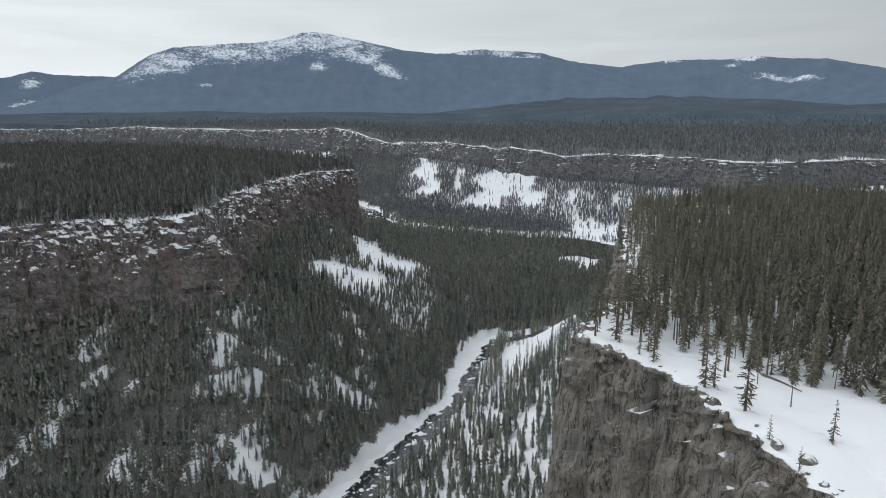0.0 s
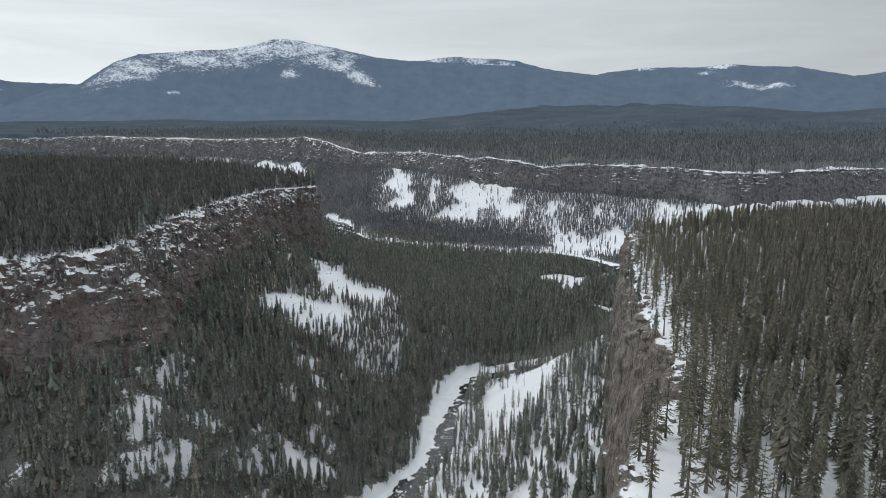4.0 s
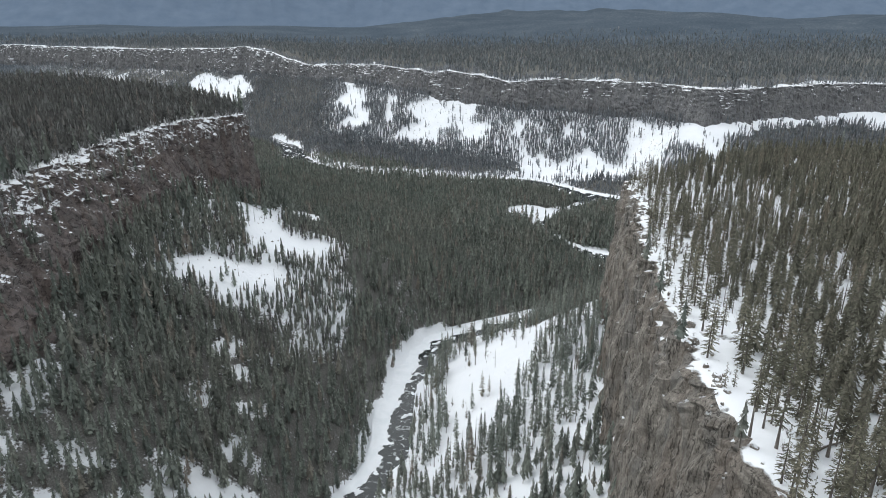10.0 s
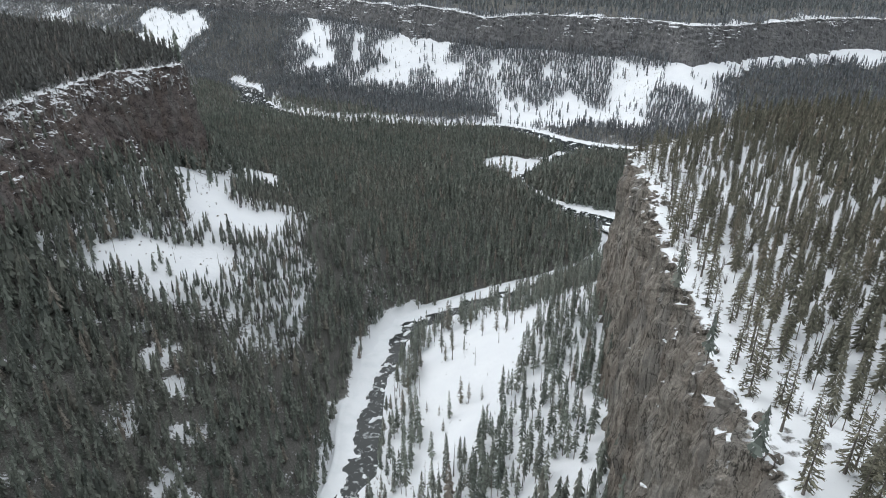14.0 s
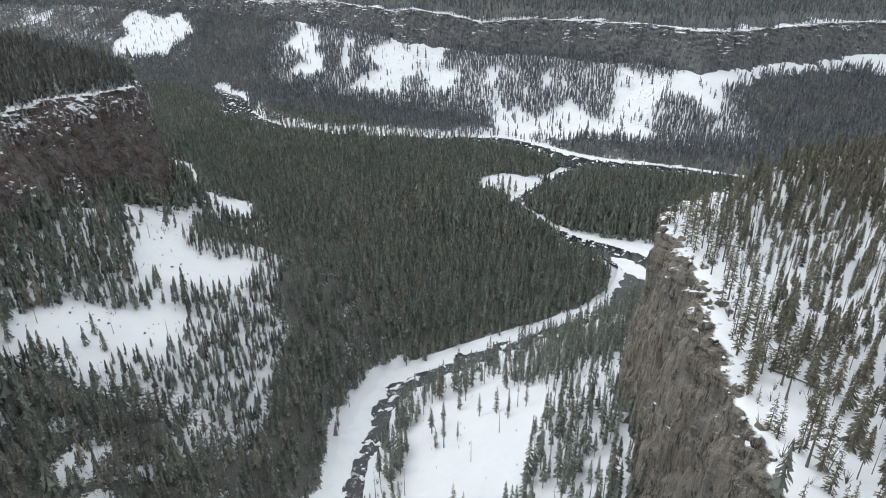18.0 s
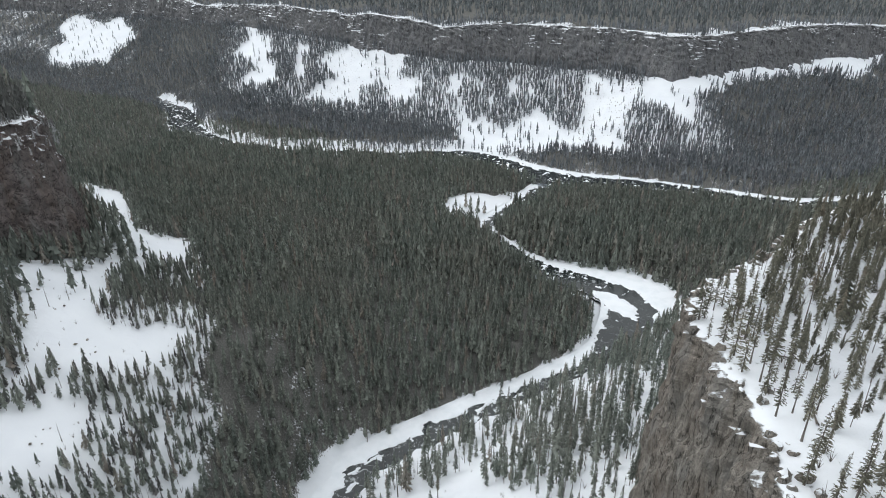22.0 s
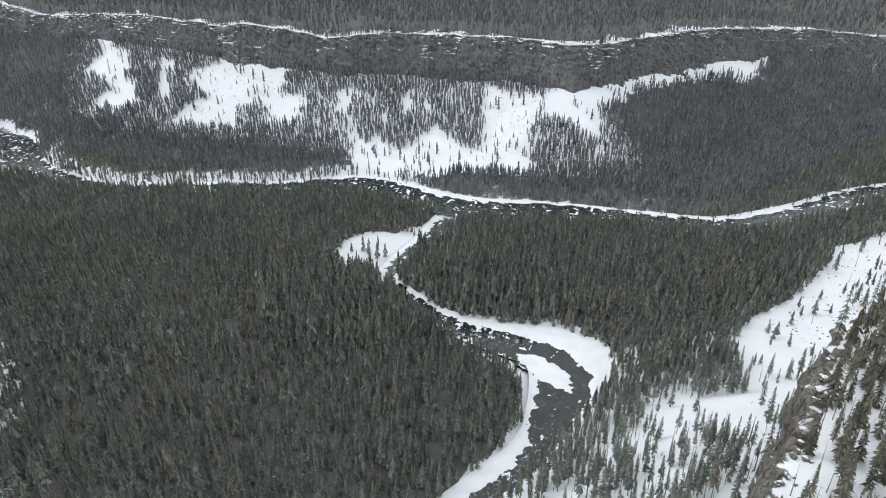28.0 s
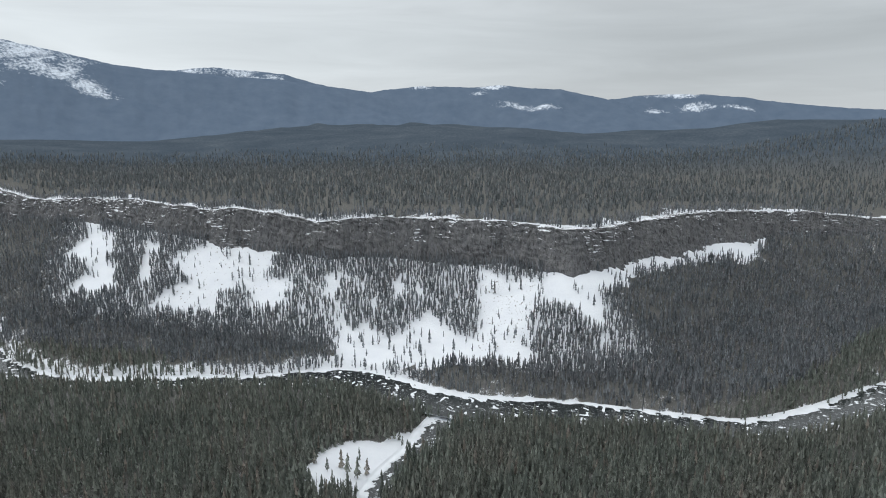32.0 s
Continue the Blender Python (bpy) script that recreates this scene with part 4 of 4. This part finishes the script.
fx, fy = fx[ok], fy[ok]
forest("plain_forest", fx, fy, height(fx, fy, zones(fx, fy)), 11 + 6 * np.random.RandomState(8).rand(len(fx)), "farther", MAT_HAZY_PLAIN, "wide dark conifer forest on the plain beyond the canyon", 77)


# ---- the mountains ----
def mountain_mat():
    m = Mat("hazy_wooded_mountain", 0.95, 0.0)
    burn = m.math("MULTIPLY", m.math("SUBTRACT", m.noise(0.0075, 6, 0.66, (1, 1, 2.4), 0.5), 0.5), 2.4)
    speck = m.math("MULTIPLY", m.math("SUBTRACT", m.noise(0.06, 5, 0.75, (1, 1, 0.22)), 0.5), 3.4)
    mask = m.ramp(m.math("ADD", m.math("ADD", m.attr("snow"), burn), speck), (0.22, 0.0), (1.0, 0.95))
    # blue tint of the woods and the even glow below stand in for haze
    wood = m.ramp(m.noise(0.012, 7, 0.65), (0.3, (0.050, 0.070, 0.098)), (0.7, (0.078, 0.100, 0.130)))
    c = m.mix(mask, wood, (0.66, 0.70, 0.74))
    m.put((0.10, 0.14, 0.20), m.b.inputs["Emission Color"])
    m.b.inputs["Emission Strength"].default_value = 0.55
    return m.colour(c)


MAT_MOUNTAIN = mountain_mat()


def ridge(name, crest, near, far, label, seed, rough=1.0, snows=()):
    """A mountain range on the horizon: crest heights in degrees over the bearing, as seen from above the canyon; snows: bearing, share of the slope, and their spans."""
    az = np.arange(crest[0][0], crest[-1][0], 0.12)
    el = np.interp(az, [c[0] for c in crest], [c[1] for c in crest]) + 0.10 * rough * (fractal(az * 2.2, az * 0 + seed, seed, 5) - 0.5)
    u = np.linspace(0, 1.12, 44)
    rr = near + (far - near) * u[None] + 0 * az[:, None]
    spur = fractal(az[:, None] / 2.3 + 0 * u[None], u[None] * 2.5 + 0 * az[:, None], seed + 2, 5)
    prof = np.where(u <= 1, u ** 1.25, 1 - (u - 1) * 4)
    top = 222 + np.tan(np.radians(el))[:, None] * (far - 30)
    z = 150 + (top - 150) * prof[None] * (1 + 0.55 * (spur - 0.5) * np.clip(1 - u[None], 0, 1) * 1.6)
    a = np.radians(az)[:, None]
    x, y = 20 + rr * np.sin(a), 90 + rr * np.cos(a)
    snow = np.full(x.shape, -0.75)
    for b, v, db, dv in snows:
        snow = np.maximum(snow, 0.72 - 0.75 * (((az[:, None] - b) / db) ** 2 + ((u[None] - v) / dv) ** 2))
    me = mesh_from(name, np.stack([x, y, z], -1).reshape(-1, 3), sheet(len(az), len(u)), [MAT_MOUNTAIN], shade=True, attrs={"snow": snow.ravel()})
    return tagged(new(name, me), label, "mountain", kind="structure")


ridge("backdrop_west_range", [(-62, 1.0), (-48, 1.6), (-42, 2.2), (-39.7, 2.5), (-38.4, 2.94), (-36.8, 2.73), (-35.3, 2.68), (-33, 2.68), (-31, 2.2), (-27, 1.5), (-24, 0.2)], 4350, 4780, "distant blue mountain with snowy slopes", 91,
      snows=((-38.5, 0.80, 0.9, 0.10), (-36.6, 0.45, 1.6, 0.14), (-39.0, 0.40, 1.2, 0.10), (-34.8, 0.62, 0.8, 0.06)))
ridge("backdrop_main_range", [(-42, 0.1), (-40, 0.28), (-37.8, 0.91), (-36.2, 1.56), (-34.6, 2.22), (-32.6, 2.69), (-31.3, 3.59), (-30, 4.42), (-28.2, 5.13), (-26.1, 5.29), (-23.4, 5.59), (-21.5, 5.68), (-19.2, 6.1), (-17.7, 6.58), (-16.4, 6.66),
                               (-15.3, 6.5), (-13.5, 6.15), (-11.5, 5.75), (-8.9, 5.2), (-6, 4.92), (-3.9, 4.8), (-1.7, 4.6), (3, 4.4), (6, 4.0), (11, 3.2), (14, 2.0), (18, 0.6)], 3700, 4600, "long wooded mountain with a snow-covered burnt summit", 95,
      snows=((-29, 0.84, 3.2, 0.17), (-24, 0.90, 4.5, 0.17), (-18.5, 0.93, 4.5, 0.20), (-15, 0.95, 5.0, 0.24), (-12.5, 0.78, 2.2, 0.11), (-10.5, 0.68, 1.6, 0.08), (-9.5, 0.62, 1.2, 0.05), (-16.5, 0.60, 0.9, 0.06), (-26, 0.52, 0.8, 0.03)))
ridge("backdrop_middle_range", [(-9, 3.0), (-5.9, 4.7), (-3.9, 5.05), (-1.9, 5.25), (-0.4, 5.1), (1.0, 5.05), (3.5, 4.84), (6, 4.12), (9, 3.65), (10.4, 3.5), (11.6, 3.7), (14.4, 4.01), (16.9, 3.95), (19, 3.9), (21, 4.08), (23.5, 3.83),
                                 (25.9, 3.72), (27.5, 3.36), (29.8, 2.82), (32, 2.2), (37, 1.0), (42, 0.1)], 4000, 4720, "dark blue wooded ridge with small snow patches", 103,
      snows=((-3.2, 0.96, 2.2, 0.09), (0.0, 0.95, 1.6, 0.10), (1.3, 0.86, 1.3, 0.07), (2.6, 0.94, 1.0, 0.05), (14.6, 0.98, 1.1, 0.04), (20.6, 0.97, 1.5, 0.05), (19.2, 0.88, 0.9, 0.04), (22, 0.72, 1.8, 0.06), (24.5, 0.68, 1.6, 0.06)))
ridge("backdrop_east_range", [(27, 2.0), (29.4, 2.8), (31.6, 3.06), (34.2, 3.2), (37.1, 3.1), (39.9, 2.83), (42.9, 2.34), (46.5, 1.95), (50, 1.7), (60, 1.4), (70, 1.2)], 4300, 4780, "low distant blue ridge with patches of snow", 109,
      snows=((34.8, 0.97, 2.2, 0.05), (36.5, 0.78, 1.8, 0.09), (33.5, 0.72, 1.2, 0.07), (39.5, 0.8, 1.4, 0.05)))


# ---- single trees along the clifftop and in the clearings ----
def part(name, me, parent, label=""):
    ob = new(name, me)
    ob.parent = parent
    return tagged(ob, label)


def single_foliage(name, dark, light):
    m = Mat(name, 0.85, 0.12)
    pick = m.n.new("ShaderNodeObjectInfo").outputs["Random"]
    tone = m.mix(pick, dark, light)
    bough = m.ramp(m.where("Random Per Island"), (0.0, 0.5), (0.55, 0.9), (1.0, 1.5))
    return m.thin(m.mix(1.0, tone, bough, "MULTIPLY"))


MAT_SINGLE = single_foliage("clifftop_needles", (0.145, 0.145, 0.112), (0.25, 0.24, 0.185))


def trunk_mesh(seed, tall, thick):
    r = np.random.RandomState(seed)
    rings, sides = 7, 6
    bend = (r.rand(2) - 0.5) * 0.03 * tall
    verts = []
    for k in range(rings):
        u = k / (rings - 1)
        w = thick * (1 - 0.93 * u) * (1.35 if k == 0 else 1)
        for j in range(sides):
            a = 6.283 * j / sides
            verts.append((w * math.cos(a) + bend[0] * u * u, w * math.sin(a) + bend[1] * u * u, tall * u - (0.5 if k == 0 else 0)))
    faces = [(k * sides + j, k * sides + (j + 1) % sides, (k + 1) * sides + (j + 1) % sides, (k + 1) * sides + j) for k in range(rings - 1) for j in range(sides)]
    return mesh_from("trunk", np.array(verts), np.array(faces), [MAT_BARK], shade=True), bend


def crown_mesh(seed, tall, wide, bare, bend):
    """Whorls of drooping boughs, each a tapering spray of needles with side twigs."""
    r = np.random.RandomState(seed)
    pts, tris = [], []
    levels = int(tall * 2.0)
    for k in range(levels):
        u = bare + (0.985 - bare) * (k + r.rand() * 0.6) / levels
        reach = wide * tall * (1 - u) ** 0.75 * (1.08 if u > bare + 0.08 else 0.7) + 0.12
        for j in range(6 if u < 0.8 else 4):
            if r.rand() < 0.22:
                continue
            a = r.rand() * 6.283
            q = reach * (0.55 + 0.6 * r.rand())
            drop = 0.28 + 0.35 * r.rand() - 0.35 * u
            ca, sa = math.cos(a), math.sin(a)
            cx, cy, cz = bend[0] * u * u, bend[1] * u * u, tall * u
            w = 0.085 * q + 0.04

            def at(d, s, lift=0.0):
                return (cx + ca * d - sa * s, cy + sa * d + ca * s, cz - drop * d + 0.12 * d * d / max(q, 0.3) + lift)
            b = len(pts)
            pts += [at(0.05 * q, 0, 0.05), at(q, 0), at(0.45 * q, w, -0.08), at(0.45 * q, -w, -0.08)]
            tris += [(b, b + 2, b + 1), (b, b + 1, b + 3)]
            for side in (1, -1):
                for f in (0.38, 0.72):
                    b = len(pts)
                    o = w * (2.1 - 1.4 * f) * (0.7 + 0.6 * r.rand())
                    pts += [at(f * q - 0.10 * q, 0), at(f * q + 0.10 * q, 0), at(f * q + 0.20 * q, side * o, -0.12 - 0.1 * r.rand())]
                    tris.append((b, b + 1, b + 2))
    b = len(pts)
    top = (bend[0], bend[1])
    pts += [(top[0] + 0.10, top[1], tall * 0.955), (top[0] - 0.06, top[1] + 0.09, tall * 0.955), (top[0] - 0.06, top[1] - 0.09, tall * 0.955), (top[0], top[1], tall * 1.02)]
    tris += [(b, b + 1, b + 3), (b + 1, b + 2, b + 3), (b + 2, b, b + 3)]
    return mesh_from("crown", np.array(pts), np.array(tris), [MAT_SINGLE])


def make_tree(name, seed, tall, wide, bare, label, group):
    root = tagged(new(name), label, "tree", group)
    trunk, bend = trunk_mesh(seed, tall, 0.011 * tall + 0.05)
    part("trunk", trunk, root, "grey-brown bare lower trunk")
    part("crown", crown_mesh(seed + 50, tall, wide, bare, bend), root)
    return root


MODELS = [make_tree("conifer_tree", 1, 15.0, 0.15, 0.07, "full dark green spruce on the snowy clifftop", "trees along the clifftop"),
          make_tree("conifer_tree", 2, 14.0, 0.13, 0.22, "slim olive-green pine with a bare lower trunk", "trees along the clifftop"),
          make_tree("conifer_tree", 3, 16.0, 0.115, 0.34, "tall thin pine with foliage only on its upper trunk", "trees along the clifftop"),
          make_tree("conifer_tree", 4, 12.0, 0.165, 0.05, "broad ragged spruce standing in snow", "trees along the clifftop"),
          make_tree("conifer_tree", 5, 6.0, 0.15, 0.06, "small young spruce standing in open snow", "trees along the clifftop")]
used = [False] * len(MODELS)


def plant(k, x, y, z, scale, turn):
    m = Matrix.LocRotScale((x, y, z), Euler((0, 0, turn)), Vector((scale, scale, scale)))
    if not used[k]:
        used[k] = True
        MODELS[k].matrix_basis = m
        return MODELS[k]
    ob = copy_thing(MODELS[k], m)
    ob.scale = (scale, scale, scale)
    return ob


def ground_at(x, y):
    x, y = np.array([x], float), np.array([y], float)
    return float(height(x, y, zones(x, y))[0])


def stand(k, x, y, scale, turn):
    zz = ground_at(x, y)
    if -3 < within(np.array([x]), np.array([y]), RING_R)[0] <= 7:
        zz = float(top_right(np.array([x]), np.array([y]))[0]) + 0.3
    return plant(k, x, y, zz, scale, turn)


rt = np.random.RandomState(40)
for i in SINGLE:
    zz = tz[i] if zone[0][i] > 7 else float(top_right(tx[i:i + 1], ty[i:i + 1])[0]) + 0.3
    k = rt.choice(5, p=[0.22, 0.26, 0.20, 0.16, 0.16]) if zone[0][i] > 4 else rt.choice(5, p=[0.15, 0.12, 0.05, 0.28, 0.40])
    plant(k, tx[i], ty[i], zz, (0.72 + 0.5 * rt.rand()) * np.interp(ty[i], [90, 160, 240], [1.0, 0.92, 0.82]), rt.rand() * 6.28)

# the trees that stand alone in the open snow above the cliff and by the stream
for k, x, y, s in ((0, 45, 27, 1.1), (0, 41, 36, 0.95), (3, 43, 37, 0.9), (4, 55, 18, 1.2), (3, 62, 40, 0.85), (4, 57, 46, 1.2), (1, 49, 47, 0.95), (2, 47, 43, 0.9), (4, 45, 17, 0.7), (4, 46, 9, 0.6),
                   (4, 33, 54, 1.0), (3, 35, 50, 0.75), (4, 30, 61, 1.0), (1, 38, 60, 0.9), (2, 45, 60, 0.9), (1, 52, 56, 1.0), (1, 47, 69, 1.0), (2, 43, 74, 0.9), (2, 22, 359, 1.0), (0, 19, 362, 0.7), (4, 18, 375, 0.8), (1, 37, 369, 0.85), (0, 43, 364, 0.85), (1, 51, 388, 0.8), (4, 46, 355, 1.1), (1, 53, 356, 0.8), (2, 34, 394, 0.8),
                   (0, 23, 323, 0.95), (1, 26, 320, 0.8), (4, 31, 317, 1.2), (4, 9, 330, 1.0), (4, 14, 323, 0.9), (3, 15, 310, 0.55), (1, 2, 365, 0.9), (0, 1, 350, 0.8), (3, 3, 332, 0.9)):
    stand(k, x, y, s, x * 1.7)


# ---- the rock tooth below the western cliff ----
def rock_tooth(x0, y0, z0, tall, wide):
    rows, cols = 26, 30
    v, a = np.meshgrid(np.linspace(0, 1, rows), np.linspace(0, 2 * math.pi, cols, endpoint=False), indexing="ij")
    step = np.floor(v * 6 + 1.6 * fractal(np.cos(a) * 1.3 + 5, np.sin(a) * 1.3 + v * 2, 71)) / 6
    rad = wide * (1.12 - 0.55 * v - 0.52 * step) * (0.75 + 0.6 * fractal(np.cos(a) * 2 + 9, np.sin(a) * 2 + v * 5, 72, 4))
    x, y = x0 + rad * np.cos(a) * 1.25 + 2.0 * v, y0 + rad * np.sin(a)
    z = z0 + tall * v ** 0.9 + 2.2 * (fractal(x / 2.2, y / 2.2, 73) - 0.5)
    i = (np.arange(rows - 1)[:, None] * cols + np.arange(cols)[None]).ravel()
    k = (np.arange(rows - 1)[:, None] * cols + (np.arange(cols)[None] + 1) % cols).ravel()
    me = mesh_from("rock_outcrop", np.stack([x, y, z], -1).reshape(-1, 3), np.stack([i, k, k + cols, i + cols], 1), [MAT_OUTCROP])
    return tagged(new("rock_outcrop", me), "pointed dark rock outcrop with snow on its ledges", "rock")


MAT_OUTCROP = rock("snowy_outcrop_rock", (0.066, 0.061, 0.062), (0.135, 0.122, 0.120), (0.22, 0.192, 0.180), 0.62, (0.5, 0.5, 0.9), 2.4, 0.4)
rock_tooth(-156, 475, 99, 26, 9.0)


# ---- boulders on the rim, fallen logs, shrubs ----
def boulder_mesh(seed, flat):
    bm = bmesh.new()
    bmesh.ops.create_icosphere(bm, subdivisions=2, radius=1.0)
    o = Vector((seed * 3.1, seed * 1.7, 0))
    for v in bm.verts:
        n = noise.noise(v.co * 1.1 + o) + 0.5 * noise.noise(v.co * 2.6 + o)
        v.co = v.co * (1 + 0.42 * n)
        v.co.z *= flat
    me = bpy.data.meshes.new("boulder")
    bm.to_mesh(me)
    bm.free()
    me.materials.append(MAT_BASALT)
    return me


BOULDERS = [boulder_mesh(i, f) for i, f in enumerate((0.7, 0.9, 0.55, 1.1))]
rb = np.random.RandomState(60)
span_r = np.where((RIM_R[:, 1] > -30) & (RIM_R[:, 1] < 413) & (RIM_R[:, 0] < 240))[0]
for n in range(290):
    i = span_r[rb.randint(len(span_r))]
    inward = abs(rb.normal()) * 2.2 - 0.6
    x, y = RIM_R[i, 0] + inward, RIM_R[i, 1] + rb.rand() * 1.5
    ob = tagged(new("boulder", BOULDERS[rb.randint(4)]), "dark basalt boulder on the snowy cliff edge", "rock", "boulders along the cliff edge")
    s = 0.3 + 1.1 * rb.rand() ** 2
    ob.matrix_basis = Matrix.LocRotScale((x, y, float(top_right(RIM_R[i:i + 1, 0], RIM_R[i:i + 1, 1])[0]) + 0.15), Euler((rb.rand(), rb.rand(), rb.rand() * 6)), Vector((s, s * (0.7 + 0.5 * rb.rand()), s)))


def log_mesh(length, thick):
    rings, sides = 9, 7
    verts = []
    for k in range(rings):
        u = k / (rings - 1)
        w = thick * (1 - 0.6 * u) * (1.5 if k == 0 else 1)
        for j in range(sides):
            a = 6.283 * j / sides
            verts.append((length * u, w * math.cos(a) + 0.25 * math.sin(u * 4), w * math.sin(a) + thick * 0.6))
    faces = [(k * sides + j, k * sides + (j + 1) % sides, (k + 1) * sides + (j + 1) % sides, (k + 1) * sides + j) for k in range(rings - 1) for j in range(sides)]
    return mesh_from("fallen_log", np.array(verts), np.array(faces), [MAT_BARK], shade=True)


def lay_log(x0, y0, x1, y1, thick, label):
    length = math.hypot(x1 - x0, y1 - y0)
    ob = tagged(new("fallen_log", log_mesh(length, thick)), label, "log", "fallen logs")
    za, zb = ground_at(x0, y0), ground_at(x1, y1)
    ob.matrix_basis = Matrix.LocRotScale((x0, y0, za + 0.1), Euler((0, -math.atan2(zb - za, length), math.atan2(y1 - y0, x1 - x0))), None)


for x0, y0, x1, y1, t in ((40, 46, 41, 33, 0.22), (55, 45, 59, 37, 0.24), (58, 140, 66, 143, 0.2), (66, 176, 72, 171, 0.18), (78, 262, 84, 255, 0.2), (92, 300, 97, 309, 0.2), (96, 322, 104, 318, 0.18)):
    lay_log(x0, y0, x1, y1, t, "grey fallen trunk lying in the plateau snow")
for x0, y0, x1, y1 in ((75, 469, 92, 474), (118, 489, 128, 497), (-128, 500, -118, 505), (-138, 512, -126, 508), (-120, 540, -112, 548)):
    lay_log(x0, y0, x1, y1, 0.25, "bare fallen trunk lying on open snow")


# ---- bare twiggy bushes and stones on the open snow ----
def bush(seed):
    """A leafless bush of height 1: thin stems that fork from the ground."""
    r = np.random.RandomState(seed)
    pts, tris = [], []
    for k in range(9):
        a, o = r.rand() * 6.283, 0.12 + 0.38 * r.rand()
        h, w, b = 0.55 + 0.45 * r.rand(), 0.02, len(pts)
        c, s_ = math.cos(a), math.sin(a)
        pts += [(w * s_, -w * c, 0), (-w * s_, w * c, 0), (o * c, o * s_, h)]
        tris.append((b, b + 1, b + 2))
    return np.array(pts), np.array(tris), np.ones(len(tris), int)


def stone(seed):
    """A rough stone of size 1."""
    r = np.random.RandomState(seed)
    p = np.array([(1, 0, 0), (0, 1, 0), (-1, 0, 0), (0, -1, 0), (0, 0, 0.8), (0, 0, -0.6)], float) * (0.6 + 0.5 * r.rand(6, 1)) + 0.25 * (r.rand(6, 3) - 0.5)
    t = np.array([(0, 1, 4), (1, 2, 4), (2, 3, 4), (3, 0, 4), (1, 0, 5), (2, 1, 5), (3, 2, 5), (0, 3, 5)])
    return p, t, np.zeros(8, int)


KINDS["bush"] = [bush(i) for i in range(4)]
KINDS["stone"] = [stone(i) for i in range(4)]
ux, uy, ur = scatter(-230, 330, 120, 640, 3.1, 21)
uzone = zones(ux, uy)
uo = open_snow(ux, uy)
slopes = ((uzone[0] < -4) & (uzone[0] > -110) & (uy < 480)) | ((ux < forest_edge(uy)) & (uzone[1] < -30)) | ((uzone[0] > 1) & (uzone[0] < 60))
uk = slopes & (uzone[3] > 0) & (ur < 0.20 * smooth(0.35, 0.6, fractal(ux / 12, uy / 12, 67)) * (1 - 0.6 * uo) + 0.02)
ux, uy, uzone = ux[uk], uy[uk], [q[uk] for q in uzone]
uz = np.where((uzone[0] > -1.5) & (uzone[0] <= 7), top_right(ux, uy), height(ux, uy, uzone))
forest("bare_bushes", ux, uy, uz + 0.3, 1.6 + 3.0 * ur[uk] / 0.22, "bush", MAT_BARK, "leafless grey bushes on snowy slopes", 22)

for name, rx, ry, half_x, half_y, count, seed in (("talus_stones", 400, 568, 90, 60, 700, 31), ("talus_stones", 308, 975, 45, 60, 450, 32), ("talus_stones", 20, 1165, 80, 55, 350, 33), ("talus_stones", -110, 430, 60, 120, 350, 34)):
    r = np.random.RandomState(seed)
    qx, qy = rx + half_x * (2 * r.rand(count) - 1), ry + half_y * (2 * r.rand(count) - 1)
    ok = open_snow(qx, qy) > 0.6
    qx, qy = qx[ok], qy[ok]
    forest(name, qx, qy, height(qx, qy, zones(qx, qy)) + 0.35, 0.3 + 0.9 * r.rand(len(qx)) ** 2, "stone", MAT_BASALT, "dark stones scattered over a snow-covered talus slope", seed)
